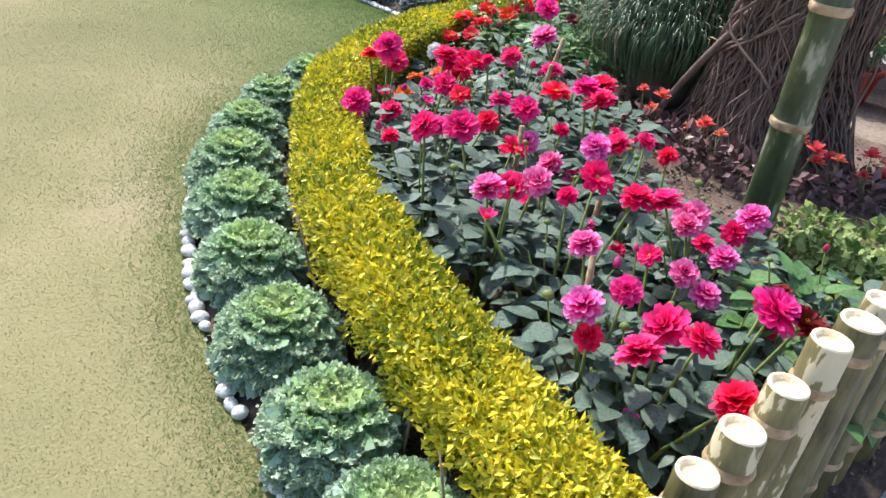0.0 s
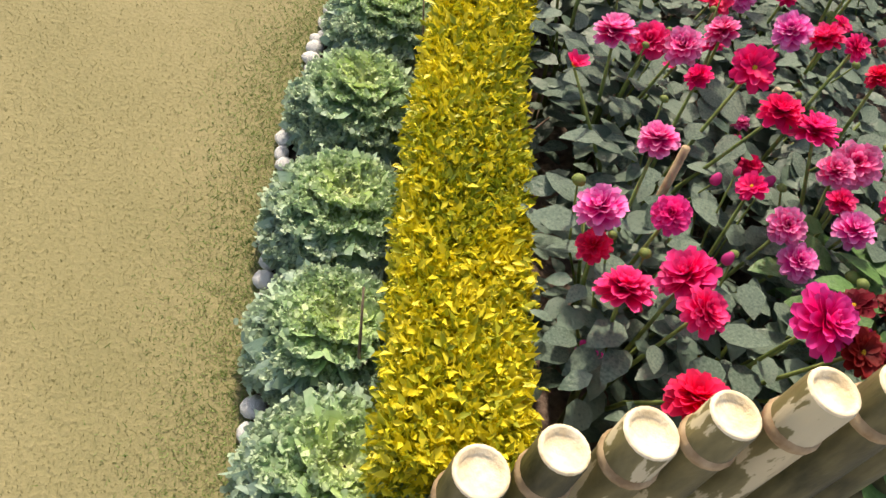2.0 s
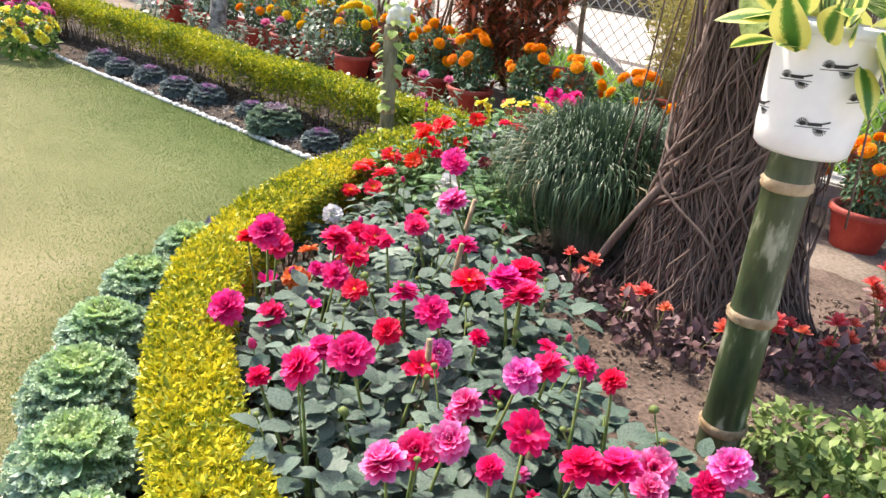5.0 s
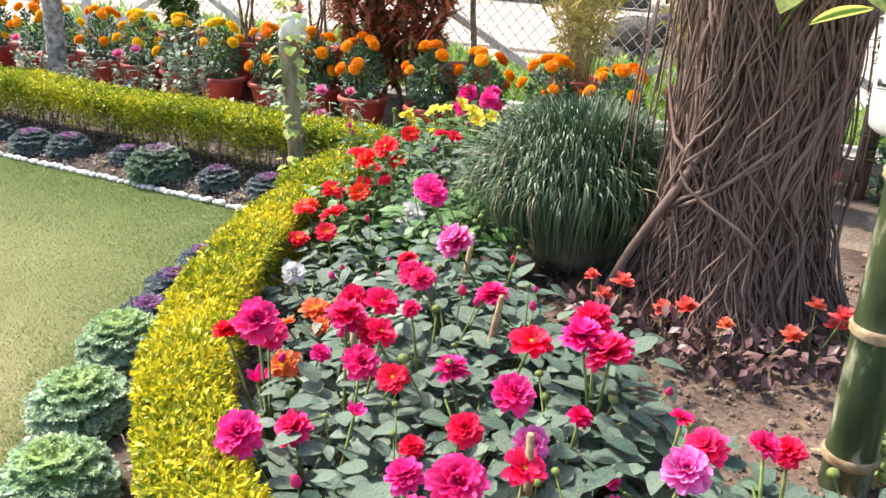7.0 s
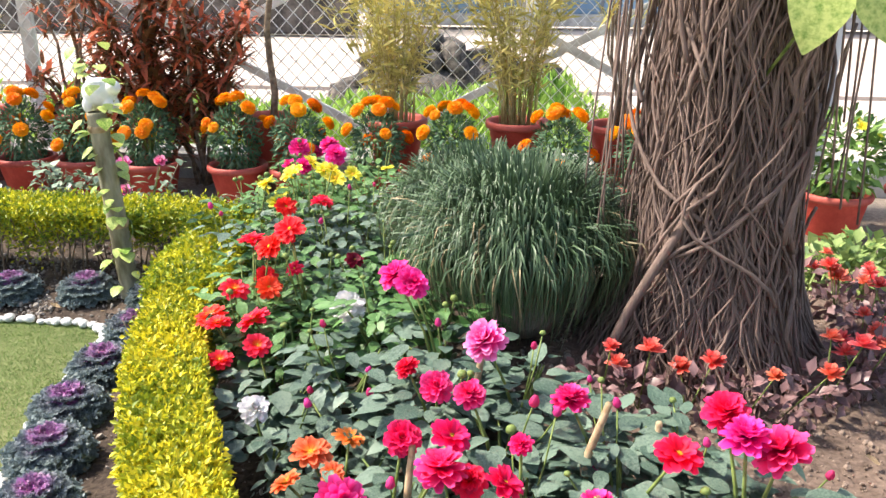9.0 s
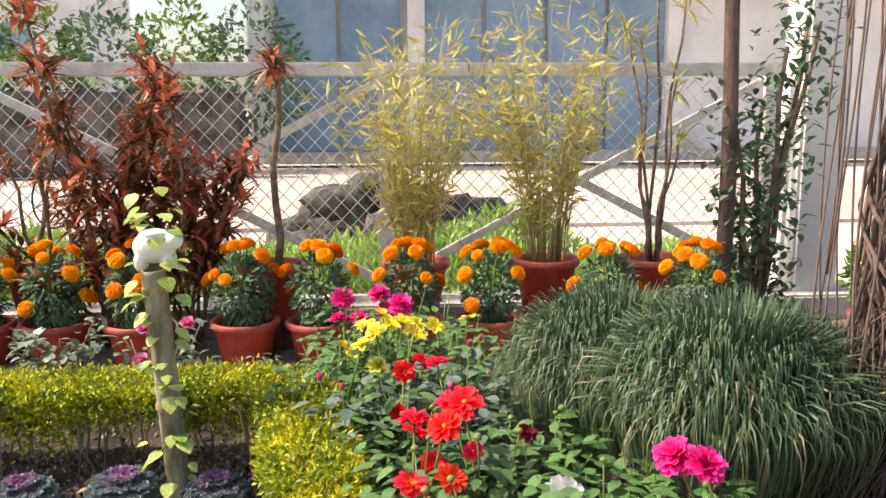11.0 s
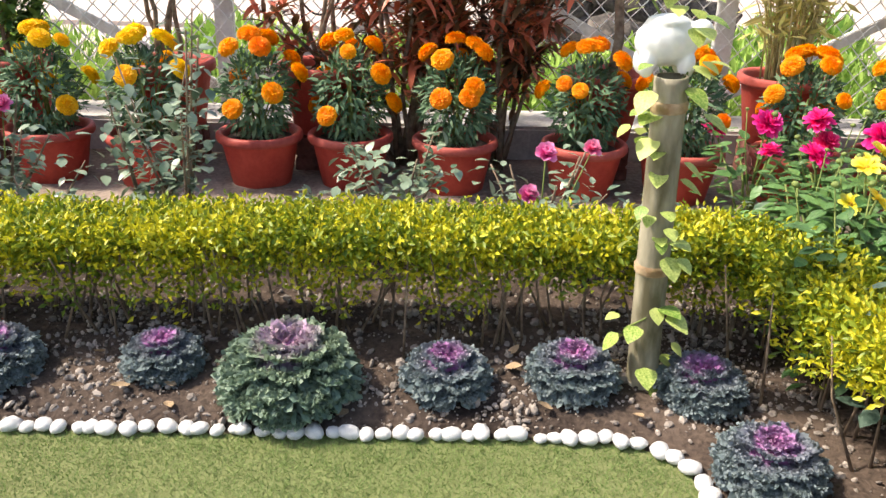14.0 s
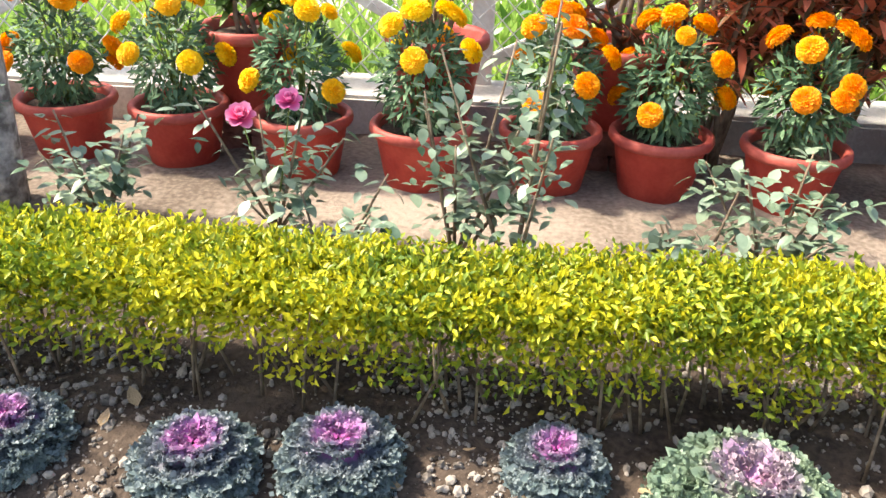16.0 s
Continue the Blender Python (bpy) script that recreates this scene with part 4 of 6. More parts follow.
# middle of the bed
add("BMMMMROLBMBMBMRPBPBM", [(1.33, -2.07, 0.48, 0.034), (1.61, -2.35, 0.43, 0.051), (1.67, -2.24, 0.40, 0.043), (1.44, -2.04, 0.49, 0.047), (1.61, -1.92, 0.52, 0.046), (1.68, -1.93, 0.51, 0.036), (1.36, -1.85, 0.29, 0.037), (1.40, -2.04, 0.34, 0.044), (1.37, -2.14, 0.35, 0.027), (1.93, -1.98, 0.50, 0.041), (2.20, -1.80, 0.62, 0.049), (2.13, -2.10, 0.56, 0.045), (2.07, -2.20, 0.51, 0.037), (1.57, -1.53, 0.50, 0.041), (1.48, -1.40, 0.48, 0.032), (1.69, -1.49, 0.61, 0.054), (2.27, -2.08, 0.54, 0.026), (1.59, -2.43, 0.35, 0.054), (2.06, -2.60, 0.52, 0.027), (2.17, -2.58, 0.59, 0.045)])
add("MMRPMMRMMRRMBRRMMMOO", [(2.04, -2.39, 0.51, 0.036), (2.16, -2.42, 0.56, 0.051), (2.21, -2.22, 0.48, 0.045), (2.19, -2.13, 0.48, 0.037), (2.42, -2.34, 0.50, 0.030), (1.73, -2.06, 0.50, 0.043), (1.83, -2.08, 0.50, 0.038), (1.66, -1.63, 0.54, 0.038), (1.89, -1.67, 0.56, 0.044), (1.52, -1.77, 0.50, 0.040), (1.63, -1.80, 0.53, 0.048), (1.63, -1.97, 0.56, 0.048), (1.78, -1.91, 0.59, 0.024), (1.75, -2.00, 0.56, 0.039), (2.09, -1.90, 0.58, 0.052), (1.45, -2.09, 0.55, 0.053), (2.21, -1.91, 0.63, 0.048), (2.28, -1.92, 0.61, 0.054), (1.35, -1.55, 0.35, 0.042), (1.33, -1.66, 0.32, 0.031)])
add("O", [(1.39, -1.92, 0.33, 0.041)])
# scarlet, white and yellow end
add("OMSVSVSVWVDSSSMWOVVV", [(1.23, -1.71, 0.32, 0.039), (1.42, -1.17, 0.65, 0.050), (0.94, -1.03, 0.43, 0.054), (0.84, -0.69, 0.58, 0.049), (0.79, -1.00, 0.42, 0.054), (0.92, -0.76, 0.58, 0.052), (0.98, -1.13, 0.39, 0.046), (0.93, -0.83, 0.46, 0.046), (1.22, -0.92, 0.44, 0.054), (0.98, -0.71, 0.63, 0.054), (1.18, -0.61, 0.49, 0.033), (0.82, -0.86, 0.46, 0.050), (0.84, -1.07, 0.43, 0.043), (0.87, -1.16, 0.35, 0.043), (1.47, -1.22, 0.65, 0.048), (1.07, -1.45, 0.36, 0.041), (1.26, -1.59, 0.33, 0.050), (0.85, -0.60, 0.50, 0.044), (1.00, -0.75, 0.50, 0.031), (0.81, -0.32, 0.45, 0.041)])
add("VV", [(0.95, -0.64, 0.61, 0.049), (0.89, -0.73, 0.46, 0.039)])
# yellow end by the straight hedge
add("VYYYYYVVMMMMYYM", [(0.91, 0.06, 0.51, 0.046), (0.69, -0.03, 0.61, 0.044), (0.74, -0.06, 0.53, 0.042), (1.13, 0.44, 0.57, 0.041), (0.90, 0.35, 0.54, 0.049), (0.65, 0.31, 0.47, 0.037), (0.83, -0.24, 0.57, 0.045), (0.95, -0.15, 0.57, 0.044), (0.59, 0.87, 0.57, 0.054), (0.76, 0.84, 0.59, 0.050), (0.85, 0.59, 0.60, 0.054), (0.67, 0.64, 0.52, 0.052), (0.80, 0.53, 0.53, 0.051), (0.85, 0.38, 0.58, 0.044), (0.56, 1.31, 0.44, 0.051)])
add("YYYYYYMM", [(0.70, 0.36, 0.57, 0.045), (0.98, 0.36, 0.56, 0.045), (0.74, 0.16, 0.60, 0.045), (0.62, 0.13, 0.55, 0.040), (0.77, 0.42, 0.60, 0.045), (0.90, 0.28, 0.60, 0.045), (0.79, 0.82, 0.52, 0.045), (0.57, 0.75, 0.50, 0.040)])

for _ in range(30):
    f = r2.choice([q for q in FLOWERS if q[1] < -1.35 and q[0] > 1.4])
    x, y = f[0] + r2.uniform(-0.2, 0.2), f[1] + r2.uniform(-0.2, 0.2)
    if min(math.hypot(x - q[0], y - q[1]) for q in FLOWERS) > 0.06 and float(np.min(np.hypot(HEDGE_A[:, 0] - x, HEDGE_A[:, 1] - y))) > 0.2:
        FLOWERS.append((x, y, r2.uniform(0.38, 0.50), r2.choice("MPLLLB"), r2.uniform(0.018, 0.03)))
PLANTS = []
for gx in np.arange(0.6, 3.3, 0.23):
    for gy in np.arange(-3.0, 1.0, 0.23):
        x, y = gx + r2.uniform(-0.05, 0.05), gy + r2.uniform(-0.05, 0.05)
        near = min(math.hypot(x - f[0], y - f[1]) for f in FLOWERS)
        dh = float(np.min(np.hypot(HEDGE_A[:, 0] - x, HEDGE_A[:, 1] - y)))
        if near < (0.25 if x < 1.9 or y < -2.0 else 0.15) and dh > 0.185 and edge_dist([x], [y])[0] > 0.45 and not (y > 0.1 and x < 0.6):
            PLANTS.append((x, y))
groups = {p: [] for p in PLANTS}
for f in FLOWERS:
    groups[min(PLANTS, key=lambda p: math.hypot(p[0] - f[0], p[1] - f[1]))].append(f)
for (x, y), fl in groups.items():
    lush = y > -1.0
    low = sorted(f[2] for f in FLOWERS if math.hypot(f[0] - x, f[1] - y) < 0.24 and f[4] > 0.03)
    top = min(0.52 if lush else 0.45, max(0.27, (low[len(low) // (2 if lush else 4)] if low else 0.5) - (0.02 if lush else 0.05)))
    dahlia(x, y, fl, leaves=50, top=top, wide=0.19, light=lush and r2.random() < 0.85, leaf=(0.045, 0.08) if lush else (0.048, 0.092), fill=110 if lush else 60)
# maroon dahlia with large pale leaves by the cane fence
dahlia(3.16, -2.20, [(3.25, -2.42, 0.52, "D", 0.036), (3.12, -2.28, 0.48, "D", 0.034)], leaves=64, top=0.50, wide=0.27, light=True, leaf=(0.08, 0.13), label="dahlia with dark maroon flowers and large fresh green leaves", fill=30)

# ------------------------------------------------------------ tufts of long grass in pots
def tuft(x, y, r, h, potr, poth, n, label):
    root = thing("grass_clump", (x, y, float(soil_z([x], [y])[0])), label, "ornamental grass")
    V, F, U = lathe([(0, 0), (potr * 0.72, 0), (potr * 0.95, poth * 0.35), (potr, poth * 0.7), (potr * 0.97, poth), (potr * 0.85, poth), (potr * 0.84, poth * 0.85), (0, poth * 0.84)], 28)
    put("pot", make_mesh("pot", V, F, M_CLAYPOT, U), root, None, "round weathered cement pot")
    for nm, cnt, mt, lo in (("grass", n, M_TUFT, 0.0), ("dry_grass", n // 34, M_TUFTDRY, 0.5)):
        a = rng.uniform(0, 2 * math.pi, cnt)
        t = np.sqrt(rng.random(cnt)) if lo == 0 else rng.uniform(0.8, 1.0, cnt)
        segs = 7
        s = np.linspace(0, 1, segs + 1)
        reach = r * (0.25 + 0.75 * t) * rng.uniform(0.55, 1.15, cnt)
        z0 = poth * 0.85
        peak = (h - z0) * (1 - 0.45 * t ** 2) * rng.uniform(0.6, 1.08, cnt)
        end = peak - (peak + z0 - 0.10) * np.clip(t * rng.uniform(0.7, 1.15, cnt), 0, 1.0) ** 1.1
        v0 = 2 * peak + 2 * np.sqrt(np.maximum(peak * (peak - end), 0))
        g0 = v0 - end
        rad = potr * 0.55 * t[:, None] * (1 - s[None]) + reach[:, None] * (np.sin(s * 2.05) / np.sin(2.05) * 0.93)[None]
        zz = z0 + v0[:, None] * s[None] - g0[:, None] * s[None] ** 2
        zz = np.maximum(zz, 0.02 + 0.05 * rng.random((cnt, 1)))
        sw = rng.normal(0, 0.11, cnt)[:, None] * s[None] ** 2
        an = a[:, None] + sw
        C = np.stack([rad * np.cos(an), rad * np.sin(an), zz], 2)
        w = 0.0028 * (1 - 0.85 * s ** 2)
        side = np.stack([-np.sin(an), np.cos(an), rng.normal(0, 0.4, (cnt, 1)) * np.ones_like(an)], 2)
        Lv, Rv = C - side * w[None, :, None], C + side * w[None, :, None]
        V = np.stack([Lv, Rv], 2).reshape(-1, 3)
        q = (np.arange(cnt)[:, None] * (segs + 1) * 2 + np.arange(segs)[None] * 2).ravel()
        put(nm, make_mesh(nm, V, [np.stack([q, q + 1, q + 3, q + 2], 1)], mt), root)["kind"] = "stuff"


tuft(1.78, -0.66, 0.40, 0.60, 0.17, 0.20, 6500, "large clump of long arching dark green grass in a cement pot")
tuft(1.60, -0.08, 0.39, 0.64, 0.17, 0.20, 5500, "second clump of arching green grass behind the first")

POTHOS = make_mesh("leaf", *(lambda t: (t[0], t[1], M_VINE, t[2]))(leaf_tpl(0.8, 8, 0.12, 0.25, 0.2)))
# ------------------------------------------------------------ tree wrapped in aerial roots
TREE_Z = 0.24
tree = thing("fig_tree", (2.36, -0.80, TREE_Z), "thick tree trunk wrapped in tangled brown aerial roots", "tree")
def trunk_c(z):
    return 0.02 * z, -0.01 * z
def trunk_r(z, a):
    r = 0.18 + 0.15 * math.exp(-max(z, 0) * 2.8) + 0.015 * z
    return r * (1 + 0.06 * math.sin(3 * a + z) + 0.05 * math.sin(5 * a - 2 * z + 1))
zs = np.linspace(-0.08, 2.9, 40)
V = np.array([[trunk_c(z)[0] + trunk_r(z, a) * math.cos(a), trunk_c(z)[1] + trunk_r(z, a) * math.sin(a), z] for z in zs for a in np.linspace(0, 2 * math.pi, 40, endpoint=False)])
i, j = [q.ravel() for q in np.meshgrid(np.arange(39), np.arange(40), indexing="ij")]
k = (j + 1) % 40
put("trunk", make_mesh("trunk", V, [np.stack([i * 40 + j, i * 40 + k, (i + 1) * 40 + k, (i + 1) * 40 + j], 1)], M_BARK), tree)


def root_line(a, z0, z1, drift, lift, w):
    n = max(8, int((z1 - z0) * 16))
    pts = []
    w1, w2, w3 = r2.uniform(0, 6), r2.uniform(0, 6), r2.uniform(0, 6)
    for q in range(n):
        z = z0 + (z1 - z0) * q / (n - 1)
        aa = a + drift * (z - z0) + w * (0.16 * math.sin(4.1 * z + w1) + 0.07 * math.sin(11 * z + w2) + 0.03 * math.sin(23 * z + w3))
        rr = trunk_r(z, aa) + lift * (1 + 0.5 * math.sin(7 * z + w3)) + 0.07 * math.exp(-max(z, 0) * 9)
        cx, cy = trunk_c(z)
        pts.append((cx + rr * math.cos(aa), cy + rr * math.sin(aa), z))
    return pts


def root_part(name, pts, th, seg=6):
    t = tube(pts, np.linspace(th, th * 0.75, len(pts)), seg)
    put(name, make_mesh(name, t[0], t[1], M_ROOT, t[2]), tree)


inner = []
for q in range(950):
    z0 = r2.choice((-0.04, -0.04, r2.uniform(0, 1.6)))
    z1 = min(2.8, z0 + r2.uniform(0.4, 1.3))
    th = r2.uniform(0.002, 0.0048)
    pts = root_line(r2.uniform(0, 6.283), z0, z1, r2.gauss(-0.2, 0.6), r2.uniform(0.0, 0.018), 1.5)
    inner.append(tube(pts, np.linspace(th, th * 0.7, len(pts)), 5))
V, F, U = join(inner)
put("root_mat", make_mesh("root_mat", V, F, M_ROOT, U), tree, None, "dense mat of thin clinging roots")["kind"] = "stuff"
for q in range(290):
    z0 = r2.choice((-0.04, -0.04, -0.04, r2.uniform(0.1, 1.0)))
    z1 = r2.uniform(z0 + 0.5, 2.8)
    root_part("aerial_root", root_line(r2.uniform(0, 6.283), z0, z1, r2.gauss(-0.15, 0.6), r2.uniform(0.010, 0.04), 1.6), r2.choice((0.0025, 0.003, 0.0035, 0.0045, 0.006)))
for q in range(44):
    z0 = r2.uniform(0.1, 1.3)
    root_part("loose_root", root_line(r2.uniform(3.2, 6.0), z0, z0 + r2.uniform(0.3, 0.7), r2.uniform(-2.4, 2.4), r2.uniform(0.03, 0.07), 2.6), r2.uniform(0.003, 0.008))
prop = [(-0.36, -0.30, -0.03), (-0.345, -0.29, 0.06), (-0.33, -0.28, 0.13), (-0.27, -0.26, 0.28), (-0.20, -0.25, 0.42), (-0.135, -0.235, 0.54), (-0.10, -0.225, 0.62), (-0.03, -0.23, 0.67), (0.01, -0.22, 0.78)]
t_ = tube(resample(prop, 0.03), 0.0145, 9)
put("prop_root", make_mesh("prop_root", t_[0], t_[1], M_ROOT, t_[2]), tree, None, "thick slanting prop root")
for q in range(18):
    a, d = r2.choice((r2.uniform(2.3, 3.6), r2.uniform(-1.0, 0.6))), r2.uniform(0.26, 0.42)
    pts = [(d * math.cos(a) + 0.03 * math.sin(3 * z + q), d * math.sin(a) + 0.03 * math.cos(2.5 * z + q), z) for z in np.linspace(r2.uniform(0.25, 0.9), 2.6, 14)]
    root_part("hanging_root", pts, 0.0035, 5)
pothos = thing("pothos_vine", (2.50, -1.12, 1.40), "pothos vine with large lime-green leaves on the trunk", "vine")
for q, (dx, dy, dz, sz, a) in enumerate(((-0.02, -0.05, 0.08, 0.20, -1.9), (0.10, 0.0, 0.06, 0.18, -0.9), (0.16, 0.06, 0.14, 0.18, -0.4), (0.02, 0.02, 0.22, 0.2, -2.4))):
    Rm = frames(np.array([[math.cos(a) * 0.7, math.sin(a) * 0.5, -0.75]]), np.array([[0.0, -1.0, 0.5]]))[0]
    put("leaf", POTHOS, pothos, Matrix.Translation((dx, dy, dz)) @ Matrix(Rm.tolist()).to_4x4() @ Matrix.Scale(sz, 4))
t_ = tube([(-0.1, 0.1, -0.2), (0.0, 0.03, 0.0), (0.0, 0.0, 0.12), (0.1, 0.05, 0.3)], 0.005, 6)
put("stem", make_mesh("stem", t_[0], t_[1], M_STEM, t_[2]), pothos)

# ------------------------------------------------------------ bamboo post with the white planter
def bamboo(profile_r, height, nodes, material, root, seg=24):
    pr = [(0.0, -0.1)]
    zz = [-0.1] + list(np.linspace(0, height, 60))
    for z in zz:
        r = profile_r * (1 - 0.06 * z)
        for nz in nodes:
            r += profile_r * 0.10 * math.exp(-((z - nz) / 0.012) ** 2)
        pr.append((r, z))
    pr.append((profile_r * 0.8, height))
    V, F, U = lathe(pr, seg)
    put("culm", make_mesh("culm", V, F, material, U), root)
    for nz in nodes:
        r = profile_r * (1 - 0.06 * nz) * 1.09
        V, F, U = lathe([(r * 0.96, nz - 0.014), (r * 1.05, nz - 0.006), (r * 1.02, nz), (r * 1.06, nz + 0.006), (r * 0.96, nz + 0.014)], seg)
        put("node_ring", make_mesh("node_ring", V, F, M_NODE, U), root, None, "pale brown ring at the bamboo joint")


post = thing("bamboo_post", (2.83, -1.63, 0.24), "dark green bamboo pole set upright in the soil", "post")
bamboo(0.055, 0.88, (0.14, 0.46, 0.80), M_BAMBOO, post)
post.matrix_world = Matrix.Translation((2.79, -1.655, 0.24)) @ Euler((radians(2.0), radians(-1.0), 0)).to_matrix().to_4x4()

planter = thing("white_planter", (2.775, -1.665, 1.115), "white plastic hanging planter printed with black branch marks", "planter")
pr = [(0, 0), (0.092, 0), (0.103, 0.010), (0.108, 0.05), (0.118, 0.275), (0.118, 0.28), (0.112, 0.28), (0.104, 0.07), (0, 0.06)]
V, F, U = lathe(pr, 40)
put("bowl", make_mesh("bowl", V, F, M_PLASTIC, U), planter)
V, F, U = lathe([(0.119, 0.262), (0.123, 0.265), (0.123, 0.282), (0.119, 0.285)], 40)
put("rim", make_mesh("rim", V, F, M_PLASTIC, U), planter)
V, F, U = lathe([(0.0, 0.25), (0.06, 0.257), (0.112, 0.25)], 24)
put("potting_soil", make_mesh("potting_soil", V, F, M_SOIL, U), planter)


def print_mark(a0, z0, s):
    """A small printed branch: a line with strokes either side, lying on the planter's wall."""
    parts = []
    def stroke(x0, y0, x1, y1, w):
        n = 5
        V = []
        dx, dy = x1 - x0, y1 - y0
        ln = math.hypot(dx, dy)
        nx, ny = -dy / ln * w, dx / ln * w
        for q in range(n):
            t = q / (n - 1)
            for sg in (-1, 1):
                u, z = x0 + dx * t + sg * nx, y0 + dy * t + sg * ny
                zz = z0 + z * s
                r = np.interp(zz, [0, 0.010, 0.05, 0.275], [0.092, 0.103, 0.108, 0.118]) + 0.0008
                a = a0 + u * s / r
                V.append((r * math.cos(a), r * math.sin(a), zz))
        F = [(2 * q, 2 * q + 1, 2 * q + 3, 2 * q + 2) for q in range(n - 1)]
        parts.append((np.array(V), [np.array(F)], None))
    stroke(-1, -0.15, 1, 0.05, 0.025)
    for q in range(9):
        b = q / 8 * 3.0 + 0.1
        stroke(-0.6, 0.0, -0.6 + 0.36 * math.cos(b), 0.1 + 0.36 * math.sin(b), 0.03)
        stroke(0.45, -0.1, 0.45 + 0.42 * math.cos(-b), -0.12 - 0.36 * math.sin(b), 0.03)
    stroke(-0.3, 0.12, 0.5, 0.2, 0.10)
    stroke(0.3, 0.18, 0.95, 0.42, 0.05)
    V, F, U = join(parts)
    put("printed_branch", make_mesh("printed_branch", V, F, M_INK, U, False), planter, None, "black printed branch motif")


for a0, z0 in ((-1.75, 0.165), (-1.05, 0.20), (-1.2, 0.075), (-0.4, 0.14), (-2.5, 0.09), (0.5, 0.2), (2.2, 0.15)):
    print_mark(a0, z0, 0.036)
vari = make_mesh("leaf", *(lambda t: (t[0], t[1], M_VARI, t[2]))(leaf_tpl(0.60, 8, 0.08, 0.2, 0.5)))
plant = thing("variegated_plant", (2.775, -1.665, 1.37), "trailing houseplant with yellow and green variegated leaves in the planter", "houseplant")
for k in range(40):
    a, rr = k * 2.4 + r2.uniform(-0.3, 0.3), r2.uniform(0.09, 0.15)
    drop = r2.uniform(-1.2, -0.4) if k % 3 and 0.8 * math.cos(a) + 0.6 * math.sin(a) > 0.25 else r2.uniform(-0.1, 0.6)
    Rm = frames(np.array([[0.6 * math.cos(a), 0.6 * math.sin(a), drop]]), np.array([[math.cos(a) + r2.uniform(-0.3, 0.3), math.sin(a) + r2.uniform(-0.3, 0.3), 0.45]]))[0]
    put("leaf", vari, plant, Matrix.Translation((rr * math.cos(a), rr * math.sin(a), r2.uniform(-0.04, 0.14))) @ Matrix(Rm.tolist()).to_4x4() @ Matrix.Scale(r2.uniform(0.10, 0.15), 4))
V, F, U = join([tube([(0, 0, -0.06), (0.05 * math.cos(a), 0.05 * math.sin(a), 0.08), (0.15 * math.cos(a), 0.15 * math.sin(a), r2.uniform(0.0, 0.2))], [0.004, 0.003, 0.002], 5) for a in np.linspace(0, 6, 12)])
put("stem", make_mesh("stem", V, F, M_STEM, U), plant)

# ------------------------------------------------------------ cut bamboo fence
stake_y = [-3.145, -3.03, -2.92, -2.835, -2.725, -2.61, -2.50, -2.38, -2.27, -2.16]
for k, y in enumerate(stake_y):
    h = np.interp(k, [0, 1, 2, 3, 4, 9], [0.495, 0.51, 0.553, 0.62, 0.675, 0.70])
    rr = r2.uniform(0.037, 0.042)
    nz = h - r2.uniform(0.045, 0.10)
    root = thing("bamboo_stake", (3.335 + 0.006 * k + r2.uniform(-0.008, 0.008), y, 0.0), "short bamboo stake with a pale sawn top", "fence stake", "cut bamboo fence")
    V, F, U = lathe([(0, -0.05), (rr * 1.03, -0.05), (rr * 1.02, h * 0.33 - 0.008), (rr * 1.10, h * 0.33), (rr * 1.01, h * 0.33 + 0.008), (rr, nz - 0.008), (rr * 1.08, nz), (rr * 0.99, nz + 0.008), (rr * 0.98, h - 0.004), (rr * 0.93, h)], 20)
    put("culm", make_mesh("culm", V, F, M_STAKE, U), root)
    V, F, U = lathe([(rr * 0.95, h - 0.002), (rr * 0.93, h + 0.003), (rr * 0.78, h + 0.002), (rr * 0.70, h - 0.006), (rr * 0.4, h - 0.010), (0.0, h - 0.011)], 20)
    for zz in (h * 0.33, nz):
        V2, F2, U2 = lathe([(rr * 1.0, zz - 0.012), (rr * 1.09, zz - 0.006), (rr * 1.11, zz), (rr * 1.08, zz + 0.005), (rr * 1.0, zz + 0.010)], 20)
        put("node_ring", make_mesh("node_ring", V2, F2, M_NODE, U2), root, None, "frayed brown ring at the bamboo joint")
    put("sawn_top", make_mesh("sawn_top", V, F, M_CUT, U), root, None, "cream sawn end with a shallow hollow")
    root.rotation_euler = (r2.uniform(-0.012, 0.012), r2.uniform(-0.012, 0.012), r2.uniform(0, 6))

# ------------------------------------------------------------ bamboo post with white figurine and vine
vpost = thing("bamboo_post", (0.0, 0.0, 0.0), "weathered bamboo post with a vine climbing it", "post")
bamboo(0.043, 0.90, (0.40, 0.83), M_OLDPOST, vpost, 18)
vpost.matrix_world = Matrix.Translation((0.01, 0.0, 0.0)) @ Euler((radians(2.0), radians(-2.5), 0)).to_matrix().to_4x4()
bm = bmesh.new()
def blob(x, y, z, sx, sy, sz):
    bmesh.ops.create_uvsphere(bm, u_segments=16, v_segments=10, radius=1.0, matrix=Matrix.Translation((x, y, z)) @ Matrix.Diagonal((sx, sy, sz, 1)))
blob(0, 0, 0.075, 0.078, 0.055, 0.06)
for lx in (-0.048, 0.048):
    for ly in (-0.025, 0.025):
        blob(lx, ly, 0.025, 0.022, 0.02, 0.035)
blob(0.075, -0.02, 0.10, 0.03, 0.028, 0.032)
blob(0, 0, 0.12, 0.055, 0.045, 0.02)
fig = part("white_figurine", bm, M_CERAMIC, None, "", True)
rm = fig.modifiers.new("fuse", "REMESH")
rm.mode, rm.voxel_size, rm.use_smooth_shade = "VOXEL", 0.006, True
fig.location = (-0.035, 0.03, 0.895)
tagged(fig, "small white glazed figurine planter on the post", "garden ornament")
